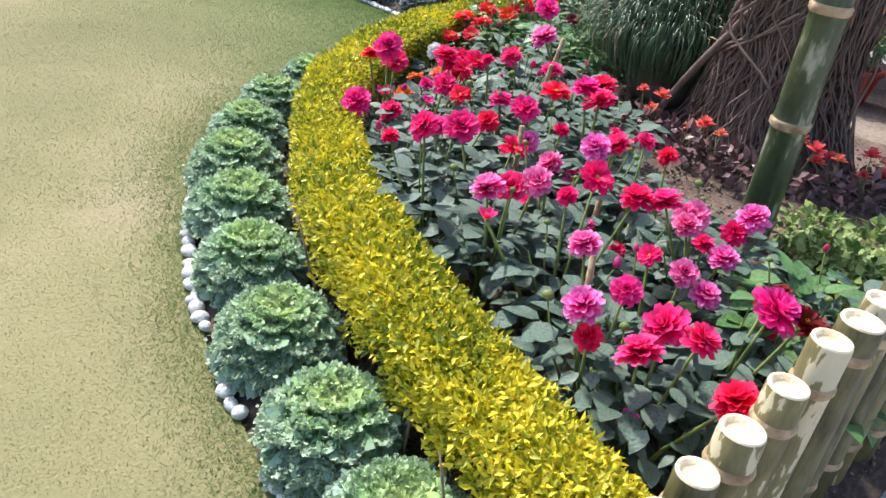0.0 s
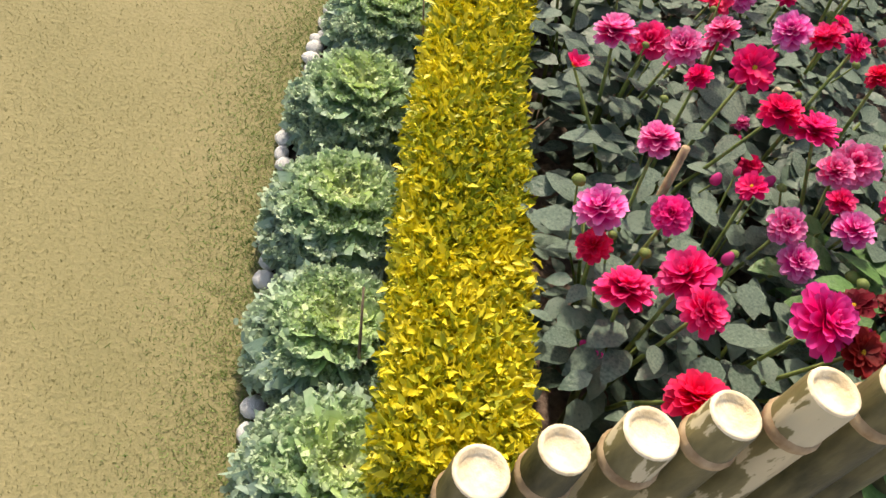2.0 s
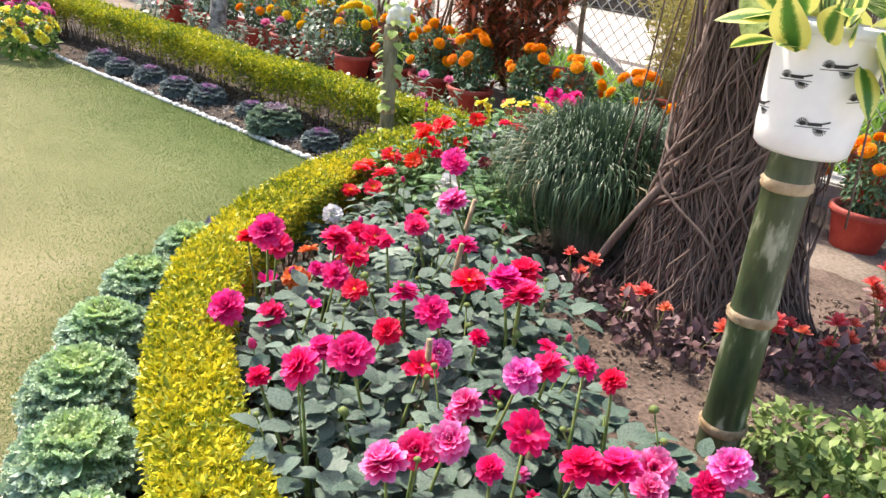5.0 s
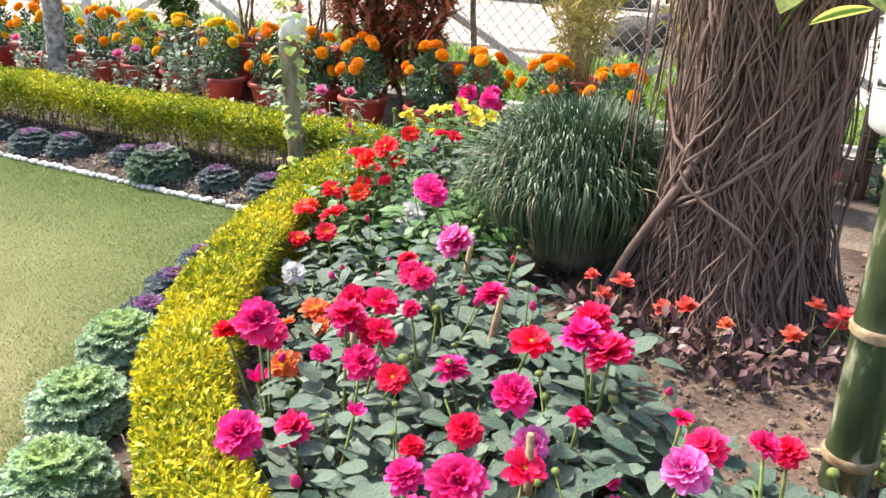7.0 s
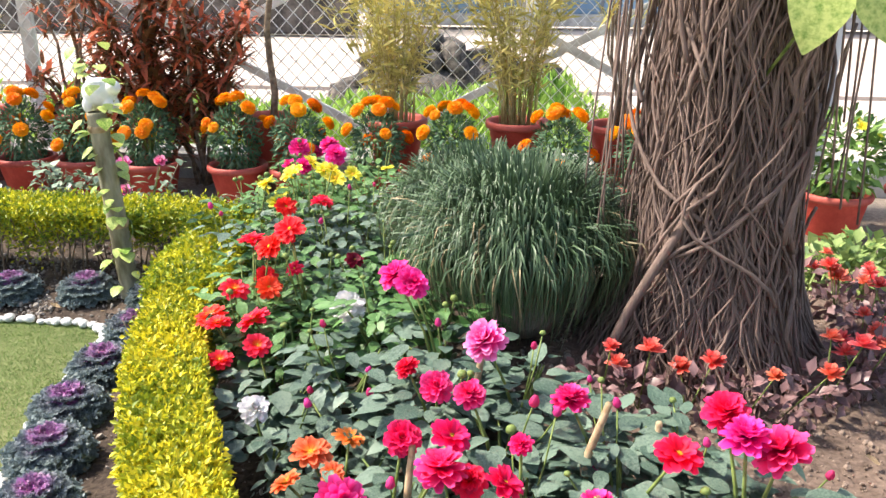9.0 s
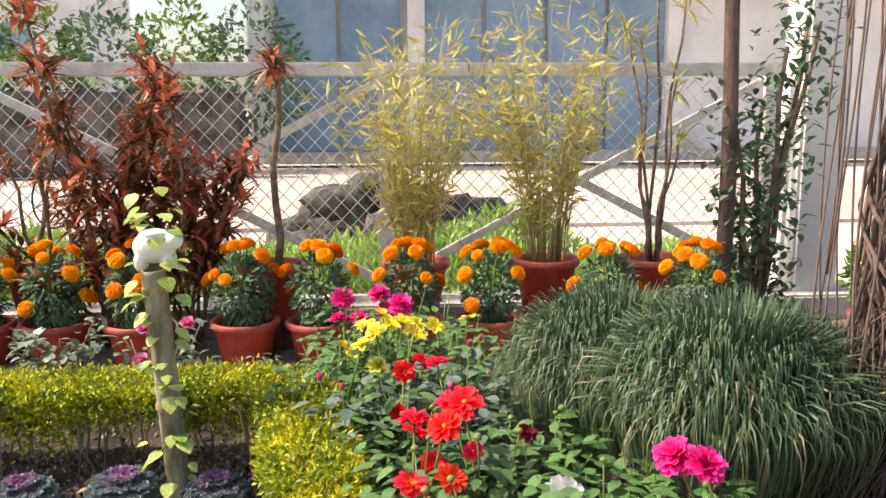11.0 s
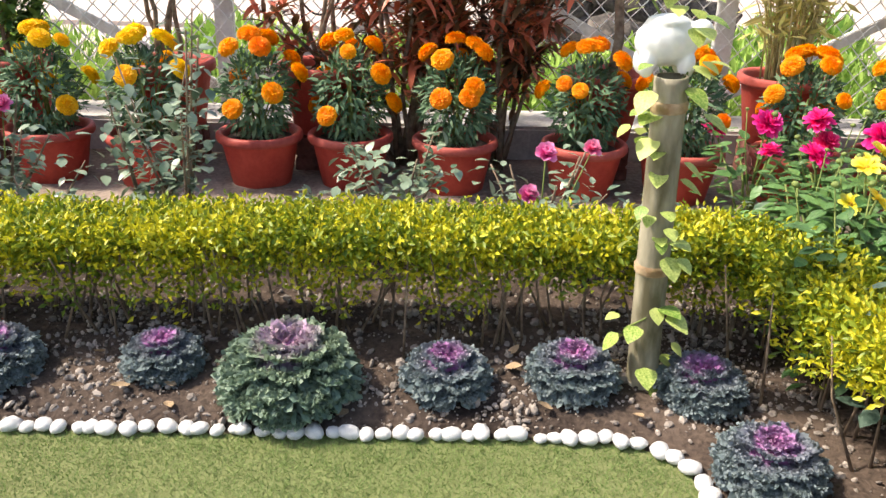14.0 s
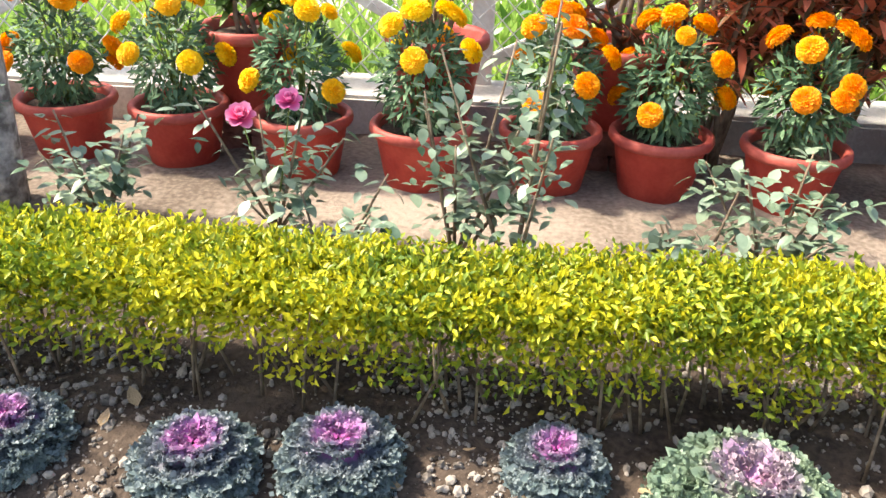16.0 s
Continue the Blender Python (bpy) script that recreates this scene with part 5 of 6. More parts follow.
vine = thing("climbing_vine", (0.0, 0.0, 0.05), "pale green heart-leaved vine twined round the post", "vine")
vpts = [(0.055 * math.cos(q * 0.9) - 0.03 * q / 24, 0.055 * math.sin(q * 0.9) + 0.03 * q / 24, q * 0.0425) for q in range(26)]
t_ = tube(resample(vpts, 0.02), 0.003, 6)
put("stem", make_mesh("stem", t_[0], t_[1], M_STEM, t_[2]), vine)
vleaf = make_mesh("leaf", *(lambda t: (t[0], t[1], M_VINE, t[2]))(leaf_tpl(0.85, 6, 0.1, 0.2, 0.2)))
for k in range(70):
    q = r2.random() ** 0.8 * 25
    a = q * 0.9 + r2.uniform(-0.5, 0.5)
    if k % 2:
        a = r2.uniform(-2.9, -0.2)
    z = q * 0.0425 if k < 56 else r2.uniform(0.95, 1.14)
    d = np.array([[math.cos(a), math.sin(a), r2.uniform(-0.8, 0.2)]])
    Rm = frames(d, np.array([[0.5 * math.cos(a), 0.5 * math.sin(a), 0.8]]))[0]
    rr = r2.uniform(0.045, 0.10)
    put("leaf", vleaf, vine, Matrix.Translation((rr * math.cos(a) - 0.03 * q / 24, rr * math.sin(a), z)) @ Matrix(Rm.tolist()).to_4x4() @ Matrix.Scale(r2.uniform(0.04, 0.075), 4))

# ------------------------------------------------------------ marigolds and other pots
def pot_meshes(r, h):
    V, F, U = lathe([(0, 0.0), (r * 0.62, 0.0), (r * 0.66, 0.01), (r * 0.88, h * 0.84), (r * 0.90, h * 0.86), (r * 0.80, h * 0.86), (r * 0.78, h * 0.8)], 32)
    body = make_mesh("pot_body", V, F, M_POT, U)
    V, F, U = lathe([(r * 0.88, h * 0.84), (r * 0.97, h * 0.855), (r, h * 0.90), (r * 0.99, h * 0.97), (r * 0.95, h), (r * 0.87, h * 0.99), (r * 0.83, h * 0.95), (r * 0.80, h * 0.86)], 32)
    rim = make_mesh("pot_rim", V, F, M_POTRIM, U)
    V, F, U = lathe([(0, h * 0.87), (r * 0.4, h * 0.875), (r * 0.82, h * 0.86)], 20)
    soil = make_mesh("pot_soil", V, F, M_SOIL, U)
    return body, rim, soil


POT_A = pot_meshes(0.195, 0.27)
POT_B = pot_meshes(0.20, 0.31)


def mari_head(name, material, seed):
    rg = np.random.default_rng(seed)
    n = 230
    k = np.arange(n) + 0.5
    ph = np.arccos(1 - k / n * 1.35)
    a = k * 2.39996
    nrm = np.stack([np.sin(ph) * np.cos(a), np.sin(ph) * np.sin(a), np.cos(ph)], 1)
    P = nrm * np.array([0.78, 0.78, 0.5])
    tang = np.stack([np.cos(ph) * np.cos(a), np.cos(ph) * np.sin(a), -np.sin(ph)], 1)
    V, F, U = scatter(petal_tpl(0.9, 0.5, 0.1), frames(tang + nrm * 0.9 + rg.normal(0, 0.25, (n, 3)), nrm), P, rg.uniform(0.20, 0.29, n))
    core = lathe([(0.0, 0.50), (0.4, 0.44), (0.7, 0.25), (0.8, 0.0), (0.5, -0.2), (0.0, -0.3)], 14)
    V, F, U = join([(V, F, U), core])
    return make_mesh(name, V, F, material, U)


MARI = {"O": [mari_head("flower_head", P_MGOLD, k) for k in (1, 2, 3)], "Y": [mari_head("flower_head", P_MYELL, k) for k in (4, 5)]}


def bush_mesh(name, n, rx, rz, z0, material, size, width=0.35, shell=0.5):
    d = unit(n)
    rad = (shell + (1 - shell) * rng.random(n)) ** 0.6
    P = d * rad[:, None] * np.array([rx, rx, rz]) + np.array([0, 0, z0])
    al = d + 0.7 * unit(n) + np.array([0, 0, -0.1])
    V, F, U = scatter(leaf_tpl(width, 2, 0.25, 0.25), frames(al, d + 0.4 * unit(n) + np.array([0, 0, 0.5])), P, rng.uniform(*size, n))
    return make_mesh(name, V, F, material, U)


MBUSH = [bush_mesh("foliage", 900, 0.155, 0.20, 0.43, M_MLEAF, (0.035, 0.065), 0.32) for _ in range(3)]


def potted_marigold(x, y, kind, count=11, scale=1.0, z=None):
    z = 0.088 if z is None else z
    word = "orange" if kind == "O" else "yellow"
    root = thing("potted_marigold", (x, y, z), "red pot of bushy marigold with round " + word + " flowers", "potted plant", "marigold pots", turn=r2.uniform(0, 6))
    root.scale = (0.95, 0.95, 0.95)
    for nm, me in zip(("pot", "pot_rim", "soil"), POT_A):
        put(nm, me, root)
    put("foliage", r2.choice(MBUSH), root, Matrix.Rotation(r2.uniform(0, 6), 4, "Z") @ Matrix.Scale(scale, 4))
    st = []
    for k in range(count):
        a = k * 2.4 + r2.uniform(-0.5, 0.5)
        e = r2.uniform(-0.35, 1.1) if k > 4 else r2.uniform(0.8, 1.5)
        p = Vector((0.205 * math.cos(e) * math.cos(a), 0.205 * math.cos(e) * math.sin(a), 0.45 + 0.25 * math.sin(e)))
        s = r2.choice((0.046, 0.05, 0.048, 0.036))
        dr = Vector((p.x, p.y, 0.14))
        put("flower_head", r2.choice(MARI[kind]), root, Matrix.Translation(p) @ rot_to(dr, r2.uniform(0, 6)) @ Matrix.Scale(s, 4))
        st.append(tube([(0, 0, 0.25), (p.x * 0.7, p.y * 0.7, p.z * 0.75 + 0.06), p], [0.004, 0.003, 0.002], 5))
    st.append(tube([(0, 0, 0.2), (0.01, 0, 0.35), (0, 0.01, 0.5)], [0.009, 0.008, 0.005], 6))
    V, F, U = join(st)
    put("stem", make_mesh("stem", V, F, M_STEM, U), root)["kind"] = "stuff"


for x, y, kind in ((-4.5, 1.45, "Y"), (-4.0, 1.5, "O"), (-3.62, 1.45, "Y"), (-3.16, 1.5, "O"), (-2.72, 1.5, "Y"), (-2.24, 1.46, "Y"), (-1.8, 1.42, "Y"), (-1.34, 1.46, "O"), (-0.95, 1.47, "O"), (-0.5, 1.42, "O"), (0.05, 1.40, "O"),
                   (0.45, 1.36, "O"), (0.93, 1.34, "O"), (1.36, 1.34, "O"), (1.98, 1.25, "O"), (2.45, 1.2, "O")):
    potted_marigold(x, y + 0.01, kind)


def pot_only(root, meshes):
    for nm, me in zip(("pot", "pot_rim", "soil"), meshes):
        put(nm, me, root)


KERB_Z = 0.30
M_BRICK = mat("old_brick", (0.12, 0.045, 0.035), (0.30, 0.13, 0.10), scale=12, rough=0.9, bump=0.6, bump_scale=60)


def pot_stand(x, y):
    """Two courses of bricks that lift a pot off the earth."""
    root = thing("brick_stand", (x, y, 0.085), "low stand of dark red bricks under a pot", "plant stand", "pot stands")
    for course in (0, 1):
        for sg in (-1, 1):
            bm = box(sg * 0.062, 0, 0, 0.115, 0.235, 0.095, 0.008)
            bm.transform(Matrix.Translation((0, 0, 0.048 + 0.0965 * course)) @ Matrix.Rotation(radians(90 * course), 4, "Z"))
            part("brick", bm, M_BRICK, root)
kerb = tagged(part("kerb", box(-0.5, 2.06, 0.08, 12.0, 0.36, 0.40, 0.015), M_CONC), "long pale concrete kerb under the fence", "kerb", "", "structure")

# bamboo plants in pots
def bamboo_plant(x, y, h, spread, n, group):
    pot_stand(x, y)
    root = thing("potted_bamboo", (x, y, KERB_Z - 0.02), "red pot of thin yellow-leaved bamboo", "potted plant", group)
    pot_only(root, POT_B)
    st, P, D = [], [], []
    for k in range(n):
        a, b = r2.uniform(0, 6.28), r2.uniform(0.02, 0.12)
        tall = h * r2.uniform(0.5, 1.0)
        lean = spread * r2.uniform(0.2, 1.0)
        pts = [(b * math.cos(a) + lean * math.cos(a) * (q / 6) ** 2, b * math.sin(a) + 0.45 * lean * math.sin(a) * (q / 6) ** 2, 0.25 + tall * q / 6) for q in range(7)]
        st.append(tube(pts, np.linspace(0.0045, 0.0012, 7), 5))
        for q in range(30):
            t = r2.uniform(0.12, 1.0) ** 0.7
            i = min(5, int(t * 6))
            f = t * 6 - i
            p = np.array(pts[i]) * (1 - f) + np.array(pts[i + 1]) * f
            P.append(p + np.array([r2.uniform(-0.07, 0.07), r2.uniform(-0.05, 0.05), r2.uniform(-0.03, 0.05)]))
            D.append((r2.uniform(-1, 1), r2.uniform(-1, 1), r2.uniform(-0.5, 0.9)))
    for t in st:
        put("cane", make_mesh("cane", t[0], t[1], mat_cane, t[2]), root, None, "thin straw-yellow cane")
    P, D = np.array(P), np.array(D)
    V, F, U = scatter(leaf_tpl(0.16, 2, 0.2, 0.15), frames(D, unit(len(P))), P, rng.uniform(0.06, 0.13, len(P)))
    put("leaves", make_mesh("leaves", V, F, M_BLEAF, U), root)


mat_cane = mat("bamboo_cane", (0.30, 0.25, 0.08), (0.58, 0.50, 0.24), scale=20, rough=0.5, bump=0.1)
bamboo_plant(0.98, 1.73, 1.40, 0.50, 54, "bamboo pots")
bamboo_plant(1.74, 1.73, 1.62, 0.55, 56, "bamboo pots")


def spiky_shrub(x, y, z, stems, leafmat, label, name, pot=True, h=1.3, leaf=(0.10, 0.17), rosette=26, width=0.16, stemr=0.014, lean=0.28, along=0, jit=0.02):
    root = thing(name, (x, y, z), label, "potted plant" if pot else "shrub")
    if pot:
        pot_stand(x, y)
        pot_only(root, POT_B)
    st, P, D, S = [], [], [], []
    for k in range(stems):
        a = k * 2.4 + 0.5
        tall = h * r2.uniform(0.35, 1.0)
        ln = lean * r2.uniform(0.3, 1.0)
        pts = [(0.03 * math.cos(a) + ln * math.cos(a) * (q / 6) ** 1.4 + 0.02 * math.sin(q * 1.7 + k), 0.03 * math.sin(a) + 0.4 * ln * math.sin(a) * (q / 6) ** 1.4, (0.25 if pot else 0) + tall * q / 6) for q in range(7)]
        st.append(tube(pts, np.linspace(stemr, stemr * 0.6, 7), 7))
        tops = [np.array(pts[-1])] + [np.array(pts[q]) for q in range(6 - along, 6)]
        for tp in tops:
            for q in range(rosette):
                e, b = r2.uniform(-0.5, 1.3), r2.uniform(0, 6.28)
                d = (math.cos(b) * math.cos(e), math.sin(b) * math.cos(e), math.sin(e))
                P.append(tp + np.array([r2.uniform(-jit, jit), r2.uniform(-jit, jit), r2.uniform(-0.10, 0.02) + r2.uniform(-jit, jit)]))
                D.append(d)
                S.append(r2.uniform(*leaf))
    V, F, U = join(st)
    put("stem", make_mesh("stem", V, F, M_TWIG, U), root, None, "bare brown stems")
    V, F, U = scatter(leaf_tpl(width, 4, 0.3, 0.3), frames(np.array(D), np.tile([[0, 0, 1.0]], (len(D), 1)) + 0.1), np.array(P), np.array(S))
    put("leaves", make_mesh("leaves", V, F, leafmat, U), root)


spiky_shrub(-0.72, 1.74, 0.08, 11, M_CLEAF, "tall croton with dark red and bronze narrow leaves", "croton_shrub", False, 2.1, (0.10, 0.17), 38, 0.22, 0.013, 0.60, 3, 0.05)
spiky_shrub(-0.30, 1.74, 0.08, 9, M_CLEAF, "croton with dusky red narrow leaves", "croton_shrub", False, 1.6, (0.10, 0.16), 38, 0.22, 0.012, 0.45, 3, 0.05)
spiky_shrub(0.17, 1.70, KERB_Z - 0.02, 1, M_CLEAF, "single-stemmed croton with a bare trunk and red tuft", "croton_shrub", True, 1.5, (0.10, 0.18), 60, 0.2, 0.024, 0.08, 0)
spiky_shrub(2.36, 1.68, KERB_Z - 0.02, 7, M_BLEAF, "dracaena with thin bare canes and small leaf tufts", "dracaena", True, 1.9, (0.12, 0.22), 22, 0.08, 0.011, 0.16, 0)
spiky_shrub(-1.78, 1.74, KERB_Z - 0.02, 5, M_BLEAF, "dracaena with grey canes and yellow-green tufts", "dracaena", True, 1.0, (0.12, 0.22), 20, 0.09, 0.012, 0.2, 1)
spiky_shrub(-2.5, 1.74, KERB_Z - 0.02, 5, M_GLEAF, "leafy green shrub in a red pot", "potted_shrub", True, 0.7, (0.06, 0.12), 40, 0.35, 0.010, 0.2, 3)
spiky_shrub(-1.1, 1.74, KERB_Z - 0.02, 4, M_CLEAF, "thin croton with sparse red leaves", "croton_shrub", True, 1.1, (0.08, 0.13), 14, 0.2, 0.012, 0.15, 1)

# dark leafy trees by the end of the fence
spiky_shrub(2.95, 1.6, 0.08, 6, M_MLEAF, "dark green leafy climber on thin trunks by the fence end", "leafy_shrub", False, 2.2, (0.05, 0.09), 34, 0.5, 0.02, 0.3, 6, 0.16)

# roses
def rose_bush(x, y, h, n, blooms, label="thin rose bush with glossy grey-green leaves"):
    z0 = float(soil_z([x], [y])[0])
    root = thing("rose_bush", (x, y, z0), label, "rose bush", "rose row")
    st, P, D = [], [], []
    for k in range(6):
        a = k * 2.4 + r2.uniform(-0.3, 0.3)
        ln = r2.uniform(0.08, 0.26)
        tall = h * r2.uniform(0.6, 1.0)
        pts = [(ln * math.cos(a) * q / 4, ln * math.sin(a) * q / 4, tall * q / 4) for q in range(5)]
        st.append(tube(pts, np.linspace(0.007, 0.003, 5), 6))
        for q in range(n // 4):
            t = r2.uniform(0.3, 1.0)
            P.append((ln * math.cos(a) * t + r2.uniform(-0.07, 0.07), ln * math.sin(a) * t + r2.uniform(-0.07, 0.07), tall * t + r2.uniform(-0.03, 0.03)))
            D.append((r2.uniform(-1, 1), r2.uniform(-1, 1), r2.uniform(-0.5, 0.5)))
    V, F, U = join(st)
    put("stem", make_mesh("stem", V, F, M_TWIG, U), root)
    V, F, U = scatter(leaf_tpl(0.6, 4, 0.15, 0.2), frames(np.array(D), np.tile([[0.1, 0.1, 1.0]], (len(D), 1))), np.array(P), rng.uniform(0.035, 0.065, len(P)))
    put("leaves", make_mesh("leaves", V, F, M_RLEAF, U), root)
    for bx, by, bz, rad in blooms:
        e = Vector((bx - x, by - y, bz - z0))
        put("bloom", ROSE, root, Matrix.Translation(e) @ rot_to((0.1, -0.6, 1)) @ Matrix.Scale(rad, 4))
        t_ = tube([(0, 0, 0.05), e * 0.6, e], [0.004, 0.003, 0.002], 5)
        put("flower_stem", make_mesh("flower_stem", t_[0], t_[1], M_STEM, t_[2]), root)


ROSE = head_mesh("bloom", P_ROSE, [(6, 0.1, 1.0, 0.0), (6, 0.55, 0.95, 0.05), (5, 0.95, 0.85, 0.1), (5, 1.25, 0.7, 0.12)], 40, 0.95, 0.5)
rose_bush(-0.22, 0.66, 0.42, 110, [(-0.23, 0.55, 0.53, 0.04), (-0.07, 0.62, 0.53, 0.034), (-0.27, 0.60, 0.37, 0.04)], "rose bush with three pink blooms")
rose_bush(-0.72, 0.80, 0.40, 200, [])
rose_bush(-0.95, 0.72, 0.32, 130, [])
rose_bush(-1.45, 0.72, 0.85, 150, [], "tall upright rose bush with bare lower stems")
rose_bush(-1.62, 0.82, 0.70, 130, [])
rose_bush(-1.98, 0.70, 0.34, 120, [])
rose_bush(-2.2, 0.95, 0.50, 100, [(-2.25, 0.85, 0.52, 0.045), (-2.12, 0.9, 0.56, 0.04)], "rose bush with two red-pink blooms")
rose_bush(-2.75, 0.9, 0.45, 150, [])
rose_bush(-3.3, 0.9, 0.5, 150, [(-3.3, 0.8, 0.55, 0.04)])
rose_bush(-4.0, 0.9, 0.5, 150, [])
rose_bush(0.32, 0.72, 0.30, 90, [])

gt = thing("grey_tree", (-3.16, 1.02, 0.05), "slim tree trunk with pale grey flaking bark", "tree")
t_ = tube([(0.03 * math.sin(z), 0.02 * z, z) for z in np.linspace(-0.05, 3.2, 14)], np.linspace(0.08, 0.055, 14), 14)
put("trunk", make_mesh("trunk", t_[0], t_[1], M_GREYBARK, t_[2]), gt)

# red-flowered bedding round the tree
RC = head_mesh("bloom", P_RCLUST, [(9, 0.3, 1.0, 0), (8, 0.8, 0.9, 0.1), (5, 1.3, 0.8, 0.15)], 50, 0.55, 0.3)
PBUSH = [bush_mesh("foliage", 70, 0.11, 0.06, 0.06, M_PLEAF, (0.035, 0.06), 0.6, 0.3) for _ in range(3)]
for x, y, n in ((2.12, -1.22, 2), (2.25, -1.24, 2), (2.40, -1.26, 1), (2.52, -1.22, 1), (2.66, -1.14, 2), (2.78, -1.06, 3), (2.86, -0.92, 4), (2.92, -0.72, 4), (2.92, -0.48, 4), (2.9, -0.22, 3), (3.05, -0.95, 3), (2.02, -1.16, 1), (3.06, -0.62, 3), (3.08, -0.3, 3)):
    root = thing("red_bedding_plant", (x, y, float(soil_z([x], [y])[0])), "low purple-leaved bedding plant with orange-red flower clusters", "bedding plant", "bedding round the tree", turn=r2.uniform(0, 6))
    put("foliage", r2.choice(PBUSH), root)
    for k in range(n):
        px_, py_, pz_ = r2.uniform(-0.10, 0.10), r2.uniform(-0.10, 0.10), r2.uniform(0.10, 0.22)
        t_ = tube([(0, 0, 0), (px_ * 0.6, py_ * 0.6, pz_ * 0.6), (px_, py_, pz_)], 0.002, 5)
        put("flower_stem", make_mesh("flower_stem", t_[0], t_[1], M_STEM, t_[2]), root)
        put("bloom", RC, root, Matrix.Translation((px_, py_, pz_)) @ Matrix.Scale(r2.uniform(0.026, 0.04), 4))

M_BEDGREEN = mat("bedding_leaf", (0.06, 0.13, 0.03), (0.30, 0.39, 0.13), scale=14, rough=0.5, bump=0.1, island=0.5, trans=0.2)
GBUSH = [bush_mesh("foliage", 380, 0.16, 0.11, 0.08, M_BEDGREEN, (0.03, 0.06), 0.7, 0.3) for _ in range(3)]
for x, y, s in ((2.93, -1.52, 0.75), (3.05, -1.64, 0.7), (3.12, -1.40, 0.8), (3.22, -1.22, 0.7), (3.26, -1.50, 0.85), (3.17, -1.68, 0.75), (3.31, -1.76, 0.8), (3.3, 0.35, 1.4), (3.15, 0.15, 1.2), (3.5, 0.2, 1.4)):
    root = thing("low_green_plant", (x, y, float(soil_z([x], [y])[0])), "low bushy fresh green bedding plant", "bedding plant", "green bedding", turn=r2.uniform(0, 6))
    put("foliage", r2.choice(GBUSH), root, Matrix.Scale(s, 4))

def flower_pot_yellow(x, y):
    root = thing("potted_flower", (x, y, 0.09), "red pot of leafy plant with small yellow flowers", "potted plant")
    pot_only(root, POT_A)
    put("foliage", bush_mesh("foliage", 500, 0.2, 0.22, 0.46, M_GLEAF, (0.06, 0.10), 0.4), root)
    for k in range(7):
        a = k * 2.4
        put("flower_head", r2.choice(HEADS["Y"]), root, Matrix.Translation((0.17 * math.cos(a), 0.17 * math.sin(a), r2.uniform(0.5, 0.7))) @ rot_to((math.cos(a), math.sin(a), 1)) @ Matrix.Scale(0.03, 4))


flower_pot_yellow(3.45, 1.1)
flower_pot_yellow(3.95, 1.2)

# ------------------------------------------------------------ chain-link fence
FY = 2.15
FTOP = 1.677
fence = thing("chain_link_fence", (0, FY, 0), "white-painted steel fence with galvanised chain-link mesh", "fence")
FX = [-6.55, -4.1, -1.63, 0.83, 3.27]
for x in FX:
    part("post", box(x, 0.02, 0.86, 0.092, 0.05, 1.72, 0.006), M_STEEL, fence)
part("top_rail", box(-1.6, -0.01, FTOP, 9.7, 0.045, 0.082, 0.006), M_STEEL, fence)
for a, b in zip(FX[:-1], FX[1:]):
    for sg, dy in ((1, 0.035), (-1, 0.068)):
        bm = box(0, 0, 0, math.hypot(b - a, 1.28), 0.028, 0.055, 0.005)
        bm.transform(Matrix.Translation(((a + b) / 2, dy, FTOP - 0.05 - 0.64)) @ Matrix.Rotation(sg * math.atan2(1.28, b - a), 4, "Y"))
        part("brace", bm, M_STEEL, fence)
wires = []
cell = 0.050
nx = int(9.6 / cell)
for k in range(nx):
    x0 = -6.4 + k * cell
    zz = np.arange(0.30, FTOP - 0.02, cell * 1.05)
    odd = (np.arange(len(zz)) + k) % 2 == 0
    xs = x0 + np.where(odd, 0, cell)
    wires.append(tube(np.stack([xs, np.where(odd, -0.022, -0.028), zz], 1), 0.0044, 4, False))
V, F, U = join(wires)
put("wire_mesh", make_mesh("wire_mesh", V, F, M_WIRE, U), fence, None, "galvanised diamond wire mesh")["kind"] = "stuff"
pillar = part("white_gate_pillar", box(3.55, 2.15, 1.3, 0.3, 0.3, 2.6, 0.02), M_WALL)
tagged(pillar, "white painted gate pillar at the fence end", "pillar")

# ------------------------------------------------------------ beyond the fence
def weeds(name, n, xr, yr, hr, label):
    x, y = rng.uniform(*xr, n), rng.uniform(*yr, n)
    al = np.stack([rng.normal(0, 0.4, n), rng.normal(0, 0.4, n), np.ones(n)], 1)
    h = rng.uniform(*hr, n) * (0.6 + 0.8 * np.clip(wander(x, y, 1.7) + 0.4, 0, 1))
    z = rng.uniform(-0.05, 0.5, n) * np.clip(0.65 + wander(x, y, 0.8), 0.2, 1.2)
    V, F, U = scatter(leaf_tpl(0.28, 2, 0.2, 0.2), frames(al, unit(n)), np.stack([x, y, z], 1), h)
    return tagged(put(name, make_mesh(name, V, F, M_WEED, U)), label, "weeds", "", "stuff")


